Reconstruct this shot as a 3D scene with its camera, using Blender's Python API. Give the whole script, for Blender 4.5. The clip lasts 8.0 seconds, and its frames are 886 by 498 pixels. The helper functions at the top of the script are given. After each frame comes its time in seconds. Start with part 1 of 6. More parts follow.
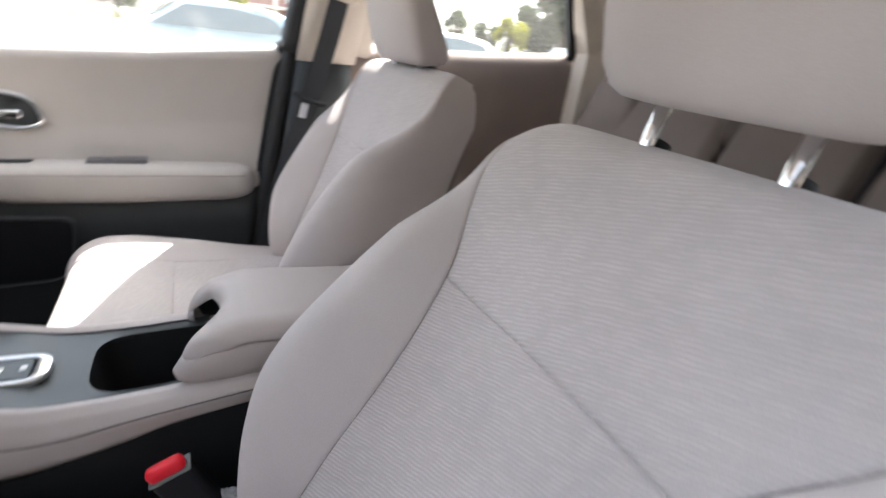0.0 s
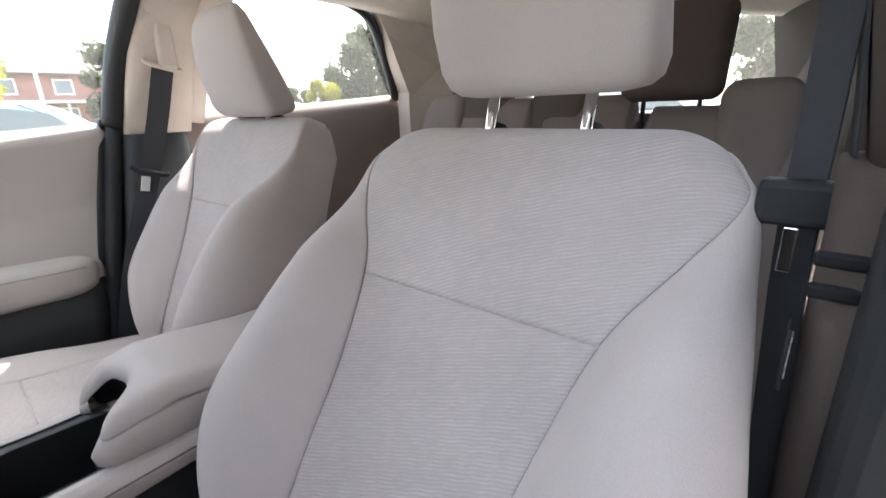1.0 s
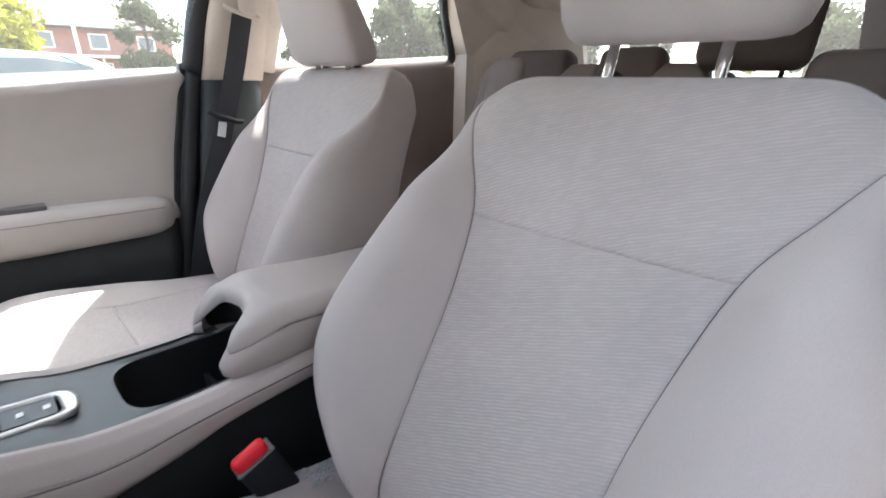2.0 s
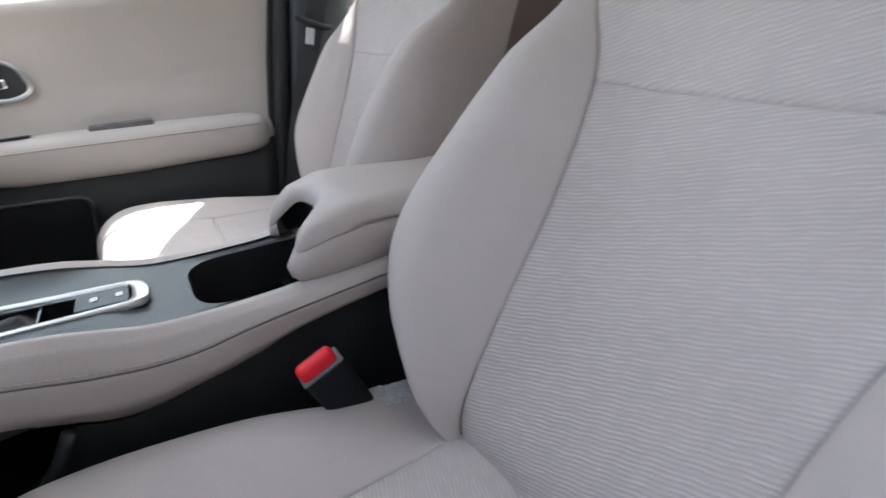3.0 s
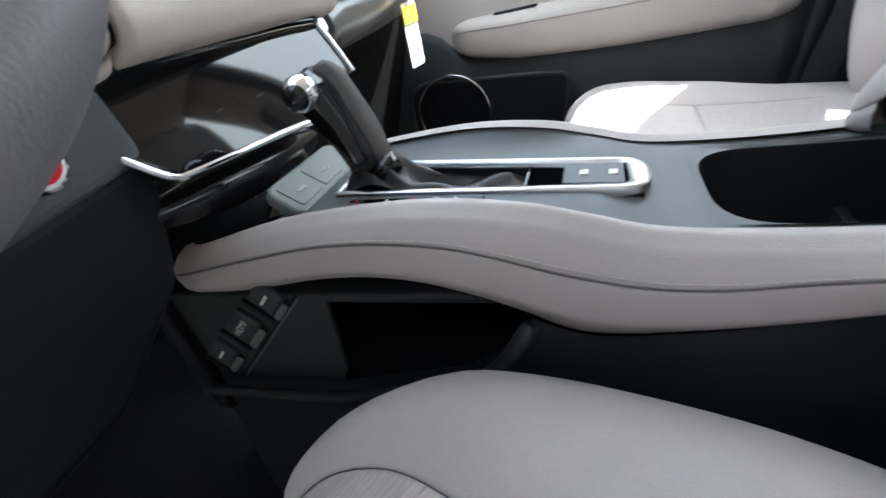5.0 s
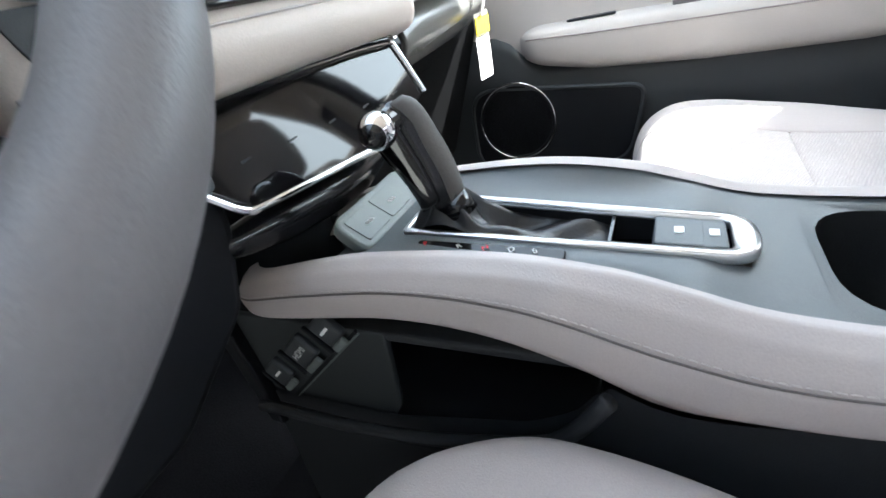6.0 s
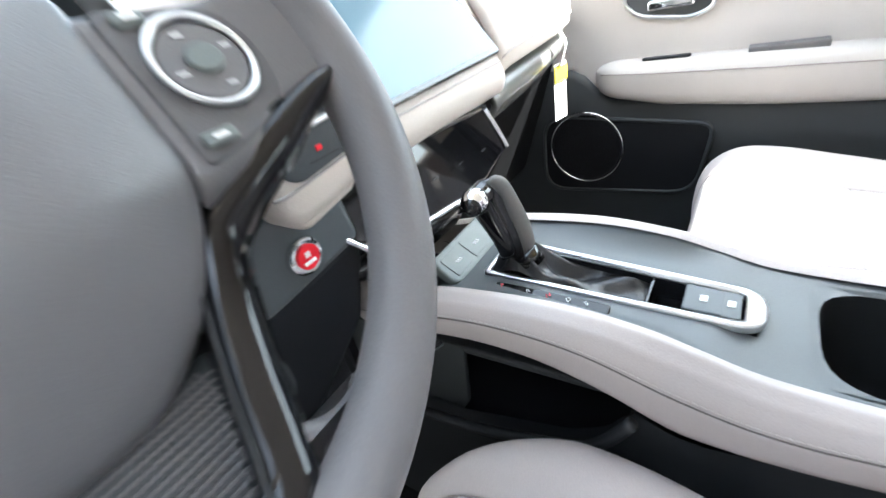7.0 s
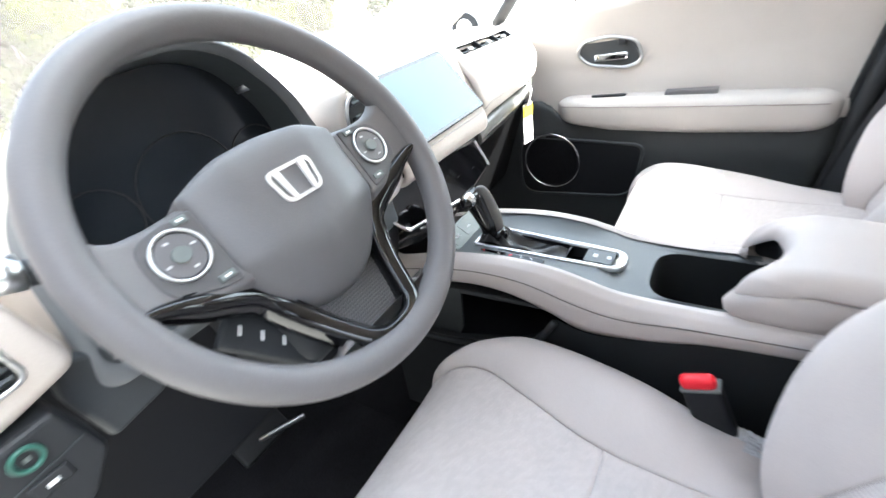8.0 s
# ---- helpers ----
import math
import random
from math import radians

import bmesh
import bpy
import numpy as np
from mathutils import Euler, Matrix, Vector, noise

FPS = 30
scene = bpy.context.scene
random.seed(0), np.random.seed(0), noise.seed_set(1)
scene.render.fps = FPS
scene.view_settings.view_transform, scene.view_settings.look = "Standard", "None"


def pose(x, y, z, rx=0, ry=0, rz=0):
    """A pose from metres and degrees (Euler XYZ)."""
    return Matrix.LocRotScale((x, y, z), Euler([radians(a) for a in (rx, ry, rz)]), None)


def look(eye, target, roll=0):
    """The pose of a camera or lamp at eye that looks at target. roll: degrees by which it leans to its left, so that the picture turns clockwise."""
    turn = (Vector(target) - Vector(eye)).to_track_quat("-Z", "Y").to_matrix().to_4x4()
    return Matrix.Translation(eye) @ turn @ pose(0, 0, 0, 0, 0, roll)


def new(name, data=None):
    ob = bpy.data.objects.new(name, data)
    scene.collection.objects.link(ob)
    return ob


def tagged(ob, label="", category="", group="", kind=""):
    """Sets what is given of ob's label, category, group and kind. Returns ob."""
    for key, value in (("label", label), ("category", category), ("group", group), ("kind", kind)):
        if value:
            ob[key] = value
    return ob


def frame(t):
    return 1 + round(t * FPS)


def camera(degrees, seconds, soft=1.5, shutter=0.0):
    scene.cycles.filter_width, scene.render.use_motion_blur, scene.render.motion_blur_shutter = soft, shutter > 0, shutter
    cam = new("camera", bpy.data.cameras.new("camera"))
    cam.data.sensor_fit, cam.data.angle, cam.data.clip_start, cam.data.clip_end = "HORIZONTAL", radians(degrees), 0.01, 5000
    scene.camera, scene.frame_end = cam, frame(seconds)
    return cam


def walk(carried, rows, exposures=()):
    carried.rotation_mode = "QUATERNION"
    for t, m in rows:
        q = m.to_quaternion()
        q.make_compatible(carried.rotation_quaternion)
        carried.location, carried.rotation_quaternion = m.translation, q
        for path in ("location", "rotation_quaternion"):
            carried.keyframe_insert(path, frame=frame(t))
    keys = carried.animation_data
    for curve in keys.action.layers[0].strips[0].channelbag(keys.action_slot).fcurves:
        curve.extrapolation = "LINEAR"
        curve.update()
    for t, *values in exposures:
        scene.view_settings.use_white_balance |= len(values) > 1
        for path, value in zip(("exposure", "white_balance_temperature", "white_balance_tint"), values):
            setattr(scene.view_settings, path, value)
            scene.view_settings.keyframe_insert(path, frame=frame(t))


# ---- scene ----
cam = camera(90.1, 8.0, 1.5, 0.5)
PATH = [
    (0, (-0.569, 0.228, 1.197), (0.997, -0.694, 0.362), 7.0),
    (0.5, (-0.593, 0.286, 1.183), (0.764, -0.985, 0.443), -0.8),
    (1, (-0.614, 0.327, 1.159), (0.633, -1.116, 0.554), -1.6),
    (1.2, (-0.598, 0.344, 1.156), (0.638, -1.091, 0.513), 0.2),
    (2.3, (-0.549, 0.43, 1.101), (0.765, -0.859, 0.318), 0.0),
    (2.5, (-0.545, 0.418, 1.077), (0.829, -0.738, 0.195), -3.1),
    (3, (-0.495, 0.364, 1.033), (0.997, -0.589, 0.104), -3.3),
    (3.5, (-0.432, 0.362, 1.002), (1.258, -0.187, 0.084), -7.8),
    (4, (-0.379, 0.393, 0.982), (1.361, 0.359, -0.004), -9.1),
    (4.5, (-0.343, 0.417, 0.955), (1.34, 0.808, -0.052), -13.4),
    (4.7, (-0.334, 0.425, 0.952), (1.302, 0.967, -0.063), -14.5),
    (5.8, (-0.299, 0.463, 0.97), (1.196, 1.333, -0.035), -14.6),
    (6, (-0.293, 0.464, 0.981), (1.192, 1.351, -0.023), -14.7),
    (6.5, (-0.297, 0.47, 1.015), (1.076, 1.488, -0.024), -15.0),
    (7, (-0.354, 0.436, 1.08), (0.989, 1.534, 0.084), -14.0),
    (7.5, (-0.466, 0.362, 1.146), (0.855, 1.499, 0.166), -15.3),
    (8, (-0.587, 0.294, 1.203), (0.787, 1.347, 0.202), -12.8),
]
EXPOSURE = [(0.0, 2.76, 6500, 9), (1.2, 2.74, 6400, 8), (3.0, 2.67, 6250, 7), (3.5, 2.78, 6200, 6), (4.0, 2.80, 6150, 5), (4.5, 2.95, 6100, 4), (6.0, 3.5, 5950, 3), (6.5, 3.9, 5950, 3), (7.0, 3.88, 6050, 3), (8.0, 3.8, 6150, 4)]
walk(cam, [(t, look(eye, target, roll)) for t, eye, target, roll in PATH], EXPOSURE)

# ---- light ----
SUN_TO = Vector((0.320, -0.506, 0.801))
world = bpy.data.worlds.new("world")
scene.world = world
world.use_nodes = True
wn = world.node_tree.nodes
sky = wn.new("ShaderNodeTexSky")
sky.sky_type, sky.sun_disc = "NISHITA", False
sky.sun_elevation = math.asin(SUN_TO.z)
sky.sun_rotation = math.atan2(SUN_TO.x, SUN_TO.y)
sky.air_density, sky.dust_density, sky.ozone_density = 1.0, 3.0, 1.0
wn["Background"].inputs[1].default_value = 0.15
haze = wn.new("ShaderNodeHueSaturation")
haze.inputs["Saturation"].default_value = 0.50
world.node_tree.links.new(sky.outputs[0], haze.inputs["Color"])
world.node_tree.links.new(haze.outputs[0], wn["Background"].inputs[0])
sun_lamp = bpy.data.lights.new("sun", "SUN")
sun_lamp.energy, sun_lamp.angle, sun_lamp.color = 4.5, radians(0.6), (1.0, 0.95, 0.88)
sun = new("sun", sun_lamp)
sun.matrix_world = look(SUN_TO * 30, (0, 0, 0))


# ---- materials ----
def material(name, color, rough=0.6, metal=0.0, spec=0.5, grain=0.0, grain_scale=800.0, vary=0.06, vary_scale=9.0,
             coat=0.0, ribs=None, sheen=0.0, dirt=0.0):
    """A surface with two scales of variation: broad tone and fine grain, optional ribs (scale, depth, turn)."""
    m = bpy.data.materials.new(name)
    m.use_nodes = True
    n, l = m.node_tree.nodes, m.node_tree.links
    b = n["Principled BSDF"]
    b.inputs["Roughness"].default_value, b.inputs["Metallic"].default_value = rough, metal
    b.inputs["Specular IOR Level"].default_value = spec
    b.inputs["Coat Weight"].default_value, b.inputs["Coat Roughness"].default_value = coat, 0.06
    b.inputs["Sheen Weight"].default_value = sheen
    tc = n.new("ShaderNodeTexCoord")
    broad = n.new("ShaderNodeTexNoise")
    broad.inputs["Scale"].default_value, broad.inputs["Detail"].default_value = vary_scale, 4
    l.new(tc.outputs["Object"], broad.inputs["Vector"])
    fine = n.new("ShaderNodeTexNoise")
    fine.inputs["Scale"].default_value, fine.inputs["Detail"].default_value = grain_scale, 2
    l.new(tc.outputs["Object"], fine.inputs["Vector"])
    ramp = n.new("ShaderNodeMapRange")
    ramp.inputs["From Min"].default_value, ramp.inputs["From Max"].default_value = 0.3, 0.7
    ramp.inputs["To Min"].default_value, ramp.inputs["To Max"].default_value = 1 - vary, 1 + vary
    l.new(broad.outputs["Fac"], ramp.inputs["Value"])
    ramp2 = n.new("ShaderNodeMapRange")
    ramp2.inputs["From Min"].default_value, ramp2.inputs["From Max"].default_value = 0.3, 0.7
    ramp2.inputs["To Min"].default_value, ramp2.inputs["To Max"].default_value = 1 - vary, 1 + vary
    l.new(fine.outputs["Fac"], ramp2.inputs["Value"])
    mul = n.new("ShaderNodeMath")
    mul.operation = "MULTIPLY"
    l.new(ramp.outputs[0], mul.inputs[0]), l.new(ramp2.outputs[0], mul.inputs[1])
    mix = n.new("ShaderNodeMix")
    mix.data_type, mix.blend_type = "RGBA", "MULTIPLY"
    mix.inputs[0].default_value = 1.0
    mix.inputs[6].default_value = (*color, 1)
    l.new(mul.outputs[0], mix.inputs[7])
    l.new(mix.outputs[2], b.inputs["Base Color"])
    height = fine.outputs["Fac"]
    bump = n.new("ShaderNodeBump")
    bump.inputs["Strength"].default_value, bump.inputs["Distance"].default_value = min(1.0, grain), 0.0006
    if ribs:
        sep, com = n.new("ShaderNodeSeparateXYZ"), n.new("ShaderNodeCombineXYZ")
        l.new(tc.outputs["UV"], sep.inputs[0])
        swing, lag = n.new("ShaderNodeMath"), n.new("ShaderNodeMath")
        swing.operation, lag.operation = "SINE", "MULTIPLY_ADD"
        turn = n.new("ShaderNodeMath")
        turn.operation = "MULTIPLY"
        turn.inputs[1].default_value = 2 * math.pi / 0.026
        l.new(sep.outputs[0], turn.inputs[0]), l.new(turn.outputs[0], swing.inputs[0])
        lag.inputs[1].default_value = 0.00035
        slant = n.new("ShaderNodeMath")
        slant.operation = "MULTIPLY_ADD"
        slant.inputs[1].default_value = 0.36
        l.new(sep.outputs[0], slant.inputs[0]), l.new(sep.outputs[1], slant.inputs[2])
        l.new(swing.outputs[0], lag.inputs[0]), l.new(slant.outputs[0], lag.inputs[2])
        l.new(sep.outputs[0], com.inputs[0]), l.new(lag.outputs[0], com.inputs[1])
        wave = n.new("ShaderNodeTexWave")
        wave.wave_type, wave.bands_direction = "BANDS", "Y"
        wave.inputs["Scale"].default_value = ribs[0]
        wave.inputs["Distortion"].default_value, wave.inputs["Detail"].default_value = 0.08, 1
        wave.inputs["Detail Scale"].default_value = 3
        l.new(com.outputs[0], wave.inputs["Vector"])
        # the dashes come and go in columns
        stretch, patch, fade = n.new("ShaderNodeMapping"), n.new("ShaderNodeTexNoise"), n.new("ShaderNodeMapRange")
        stretch.inputs["Scale"].default_value = (62, 150, 1)
        patch.inputs["Scale"].default_value, patch.inputs["Detail"].default_value = 1.0, 1
        fade.inputs["From Min"].default_value, fade.inputs["From Max"].default_value = 0.38, 0.62
        fade.inputs["To Min"].default_value, fade.inputs["To Max"].default_value = 0.30, 1.0
        l.new(com.outputs[0], stretch.inputs[0]), l.new(stretch.outputs[0], patch.inputs["Vector"]), l.new(patch.outputs["Fac"], fade.inputs["Value"])
        dash = n.new("ShaderNodeMath")
        dash.operation = "MULTIPLY"
        l.new(wave.outputs["Fac"], dash.inputs[0]), l.new(fade.outputs[0], dash.inputs[1])
        add = n.new("ShaderNodeMath")
        add.operation = "MULTIPLY_ADD"
        add.inputs[1].default_value = ribs[1]
        l.new(dash.outputs[0], add.inputs[0]), l.new(fine.outputs["Fac"], add.inputs[2])
        height = add.outputs[0]
        tone = n.new("ShaderNodeMapRange")
        tone.inputs["To Min"].default_value, tone.inputs["To Max"].default_value = 1 - ribs[2], 1.0 + 0.6 * ribs[2]
        l.new(dash.outputs[0], tone.inputs["Value"])
        shade = n.new("ShaderNodeMix")
        shade.data_type, shade.blend_type = "RGBA", "MULTIPLY"
        shade.inputs[0].default_value = 1.0
        l.new(mix.outputs[2], shade.inputs[6]), l.new(tone.outputs[0], shade.inputs[7])
        l.new(shade.outputs[2], b.inputs["Base Color"])
    if grain > 0 or ribs:
        l.new(height, bump.inputs["Height"])
        l.new(bump.outputs[0], b.inputs["Normal"])
    return m


SEAT = (0.487, 0.443, 0.432)
M = {
    "cloth": material("seat_cloth", SEAT, 0.85, spec=0.25, grain=0.5, grain_scale=900, vary=0.05, sheen=0.15),
    "ribbed": material("ribbed_cloth", (0.507, 0.465, 0.455), 0.9, spec=0.2, grain=0.5, grain_scale=1000, ribs=(84, 1.8, 0.105), sheen=0.15),
    "cave": material("cave_plastic", (0.008, 0.009, 0.012), 0.6, spec=0.3, vary=0.05),
    "glove": material("glove_box_plastic", (0.006, 0.006, 0.0065), 0.55, spec=0.12, grain=0.2, grain_scale=900, vary=0.1),
    "film": material("clear_film", (0.52, 0.53, 0.56), 0.15, spec=0.6, vary=0.02),
    # seam colour: the shade of a sewn groove as a darker cloth tone
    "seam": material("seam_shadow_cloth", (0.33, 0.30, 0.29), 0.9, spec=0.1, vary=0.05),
    "seam_dark": material("seam_gap", (0.17, 0.155, 0.15), 0.9, spec=0.1, vary=0.05),
    "knob_gloss": material("knob_gloss", (0.012, 0.012, 0.014), 0.16, spec=0.5, vary=0.02),
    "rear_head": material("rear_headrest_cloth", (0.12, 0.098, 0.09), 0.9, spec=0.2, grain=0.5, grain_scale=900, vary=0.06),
    "leather": material("soft_trim", (0.48, 0.435, 0.42), 0.5, spec=0.4, grain=0.35, grain_scale=700, vary=0.03),
    "door_soft": material("door_trim", (0.505, 0.474, 0.450), 0.55, spec=0.4, grain=0.35, grain_scale=650, vary=0.03),
    "pad": material("dash_pad", (0.56, 0.50, 0.45), 0.6, spec=0.3, grain=0.35, grain_scale=650, vary=0.03),
    "dark": material("dark_plastic", (0.017, 0.019, 0.022), 0.55, spec=0.4, grain=0.4, grain_scale=900, vary=0.1),
    "grey": material("grey_plastic", (0.042, 0.047, 0.051), 0.5, spec=0.4, grain=0.4, grain_scale=900, vary=0.06),
    "deck": material("console_plastic", (0.092, 0.103, 0.108), 0.42, spec=0.45, grain=0.3, grain_scale=900, vary=0.06),
    "band": material("satin_trim", (0.115, 0.113, 0.106), 0.27, spec=0.5, vary=0.03),
    "panel_dark": material("pocket_plastic", (0.027, 0.031, 0.033), 0.5, spec=0.4, grain=0.3, grain_scale=900, vary=0.06),
    "gloss": material("piano_black", (0.004, 0.004, 0.005), 0.05, spec=0.5, vary=0.0),
    "rim": material("wheel_rim_urethane", (0.148, 0.141, 0.144), 0.5, spec=0.4, grain=0.3, grain_scale=700, vary=0.03),
    "hub": material("wheel_hub_plastic", (0.138, 0.134, 0.138), 0.44, spec=0.5, grain=0.3, grain_scale=900, vary=0.03),
    "spoke": material("wheel_spoke_plastic", (0.100, 0.097, 0.100), 0.5, spec=0.4, grain=0.3, grain_scale=900, vary=0.03),
    "badge": material("badge_silver", (0.85, 0.85, 0.86), 0.25, metal=0.45, vary=0.0),
    "switch_grey": material("switch_plastic", (0.16, 0.18, 0.175), 0.45, spec=0.4, grain=0.3, grain_scale=900, vary=0.04),
    "lip": material("hood_lip_plastic", (0.165, 0.168, 0.172), 0.5, spec=0.4, grain=0.3, grain_scale=900, vary=0.04),
    "instrument": material("instrument_glass", (0.020, 0.024, 0.030), 0.18, spec=0.4, vary=0.0),
    "thread": material("stitch_thread", (0.47, 0.43, 0.415), 0.8, vary=0.05),
    "chrome": material("chrome", (0.86, 0.86, 0.87), 0.08, metal=1.0, vary=0.0),
    "satin": material("satin_silver", (0.72, 0.73, 0.74), 0.28, metal=1.0, vary=0.02),
    "belt": material("belt_webbing", (0.052, 0.055, 0.062), 0.8, spec=0.2, grain=0.6, grain_scale=700),
    "red": material("red_plastic", (0.80, 0.014, 0.032), 0.4, spec=0.35, vary=0.03),
    "carpet": material("carpet", (0.012, 0.012, 0.014), 0.95, spec=0.1, grain=1.0, grain_scale=400, vary=0.3),
    "white": material("white_mark", (0.85, 0.85, 0.84), 0.5, vary=0.0),
    "mark": material("printed_mark", (0.55, 0.55, 0.55), 0.5, vary=0.0),
    "yellow": material("yellow_card", (0.80, 0.62, 0.03), 0.6, vary=0.03),
    "green": material("green_ring", (0.03, 0.11, 0.085), 0.35, vary=0.03),
    "liner": material("headliner", (0.66, 0.60, 0.54), 0.9, spec=0.2, grain=0.5, grain_scale=500),
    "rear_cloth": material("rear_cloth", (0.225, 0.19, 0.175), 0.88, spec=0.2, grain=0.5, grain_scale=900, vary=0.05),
    # pillar trim of the driver's side, its shade put into a darker brown
    "pillar_shaded": material("pillar_trim_shaded", (0.085, 0.068, 0.061), 0.8, spec=0.25, grain=0.4, grain_scale=800, vary=0.06),
    "knob_skin": material("knob_leather", (0.018, 0.018, 0.020), 0.36, spec=0.45, grain=0.5, grain_scale=500),
    "asphalt": material("asphalt", (0.25, 0.245, 0.235), 0.9, grain=0.8, grain_scale=60, vary=0.2, vary_scale=0.4),
    # kept dark so that the added light-blocking wall bounces little sun
    "light_block_grey": material("light_block_dark_grey", (0.045, 0.043, 0.042), 0.9, vary=0.15, vary_scale=2, grain=0.6, grain_scale=80),
    "car_white": material("white_car_paint", (0.80, 0.80, 0.80), 0.3, coat=0.7, vary=0.01),
    "car_silver": material("silver_car_paint", (0.5, 0.52, 0.54), 0.3, coat=0.7, vary=0.01),
    "car_blue": material("pale_blue_paint", (0.35, 0.45, 0.52), 0.3, coat=0.7, vary=0.01),
    "dark_glass": material("car_glass_dark", (0.10, 0.125, 0.13), 0.08, spec=0.6, vary=0.0),
    "tyre": material("tyre_rubber", (0.02, 0.02, 0.02), 0.8),
    "brick": material("red_brick", (0.34, 0.165, 0.135), 0.9, vary=0.15, vary_scale=3, grain=0.4, grain_scale=30),
    "house_glass": material("house_window_glass", (0.22, 0.24, 0.26), 0.15, spec=0.6, vary=0.05),
    "strip": material("knob_strip_leather", (0.10, 0.095, 0.09), 0.6, spec=0.3, grain=0.4, grain_scale=600),
    "roof": material("shingle_roof", (0.11, 0.09, 0.088), 0.9, vary=0.15, grain=0.4, grain_scale=30),
    "siding": material("white_siding", (0.75, 0.74, 0.72), 0.7),
    "bark": material("bark", (0.10, 0.075, 0.055), 0.9, vary=0.2, grain=0.8, grain_scale=40),
    "grass": material("grass", (0.105, 0.092, 0.036), 0.95, vary=0.3, vary_scale=0.7, grain=0.8, grain_scale=30),
}


def glass_material(name, tint, rough=0.0):
    m = bpy.data.materials.new(name)
    m.use_nodes = True
    n, l = m.node_tree.nodes, m.node_tree.links
    n.remove(n["Principled BSDF"])
    clear, shine, mix = n.new("ShaderNodeBsdfTransparent"), n.new("ShaderNodeBsdfGlossy"), n.new("ShaderNodeMixShader")
    clear.inputs[0].default_value = (*tint, 1)
    shine.inputs["Roughness"].default_value = rough
    mix.inputs[0].default_value = 0.06
    l.new(clear.outputs[0], mix.inputs[1]), l.new(shine.outputs[0], mix.inputs[2])
    # a translucent share lays a pale haze over the view through the pane
    veil, film = n.new("ShaderNodeBsdfTranslucent"), n.new("ShaderNodeMixShader")
    veil.inputs[0].default_value = (0.8, 0.79, 0.77, 1)
    film.inputs[0].default_value = 0.03
    l.new(mix.outputs[0], film.inputs[1]), l.new(veil.outputs[0], film.inputs[2])
    l.new(film.outputs[0], n["Material Output"].inputs[0])
    return m


M["glass"] = glass_material("window_glass", (0.90, 0.94, 0.93))


def screen_material():
    m = bpy.data.materials.new("display_glass")
    m.use_nodes = True
    b = m.node_tree.nodes["Principled BSDF"]
    # the pale blue base stands in for sky mirrored in the unlit screen
    b.inputs["Base Color"].default_value = (0.13, 0.205, 0.255, 1)
    b.inputs["Roughness"].default_value = 0.12
    b.inputs["Specular IOR Level"].default_value = 0.3
    return m


M["screen"] = screen_material()


def leaf_material(name, color):
    """Thin leaves: part of the light comes through them."""
    m = bpy.data.materials.new(name)
    m.use_nodes = True
    n, l = m.node_tree.nodes, m.node_tree.links
    n.remove(n["Principled BSDF"])
    dif, tra, mix, tc, noi, mr, hue = (n.new(k) for k in ("ShaderNodeBsdfDiffuse", "ShaderNodeBsdfTranslucent", "ShaderNodeMixShader", "ShaderNodeTexCoord", "ShaderNodeTexNoise", "ShaderNodeMapRange", "ShaderNodeHueSaturation"))
    noi.inputs["Scale"].default_value = 1.2
    mr.inputs["To Min"].default_value, mr.inputs["To Max"].default_value = 0.6, 1.4
    hue.inputs["Color"].default_value = (*color, 1)
    l.new(tc.outputs["Object"], noi.inputs["Vector"]), l.new(noi.outputs["Fac"], mr.inputs["Value"]), l.new(mr.outputs[0], hue.inputs["Value"])
    l.new(hue.outputs[0], dif.inputs[0]), l.new(hue.outputs[0], tra.inputs[0])
    mix.inputs[0].default_value = 0.5
    l.new(dif.outputs[0], mix.inputs[1]), l.new(tra.outputs[0], mix.inputs[2])
    l.new(mix.outputs[0], n["Material Output"].inputs[0])
    return m


M["leaf"] = leaf_material("tree_leaf", (0.082, 0.096, 0.056))
M["leaf_front"] = leaf_material("near_tree_leaf", (0.043, 0.048, 0.007))
M["leaf_yellow"] = leaf_material("tree_leaf_yellow", (0.25, 0.25, 0.034))


# ---- mesh tools ----
def mesh_object(name, verts, faces, mat, parent=None, label="", smooth=True, uv=None):
    me = bpy.data.meshes.new(name)
    me.from_pydata([tuple(map(float, v)) for v in verts], [], faces)
    if uv is not None:
        layer = me.uv_layers.new(name="uv")
        for lp in me.loops:
            layer.data[lp.index].uv = uv[lp.vertex_index]
    me.materials.append(M[mat])
    me.update()
    if smooth:
        me.polygons.foreach_set("use_smooth", [True] * len(me.polygons))
    ob = new(name, me)
    if parent is not None:
        ob.parent = parent
    if label:
        ob["label"] = label
    return ob


def part(name, bm, mat, parent, label="", smooth=False):
    """Links a bmesh as one mesh object under a thing or a part."""
    bmesh.ops.recalc_face_normals(bm, faces=bm.faces)
    me = bpy.data.meshes.new(name)
    bm.to_mesh(me)
    bm.free()
    me.materials.append(M[mat])
    if smooth:
        me.polygons.foreach_set("use_smooth", [True] * len(me.polygons))
    ob = new(name, me)
    if parent is not None:
        ob.parent = parent
    if label:
        ob["label"] = label
    return ob


def thing(name, label, category, group="", kind=""):
    ob = new(name)
    ob.empty_display_size = 0.05
    return tagged(ob, label, category, group, kind)


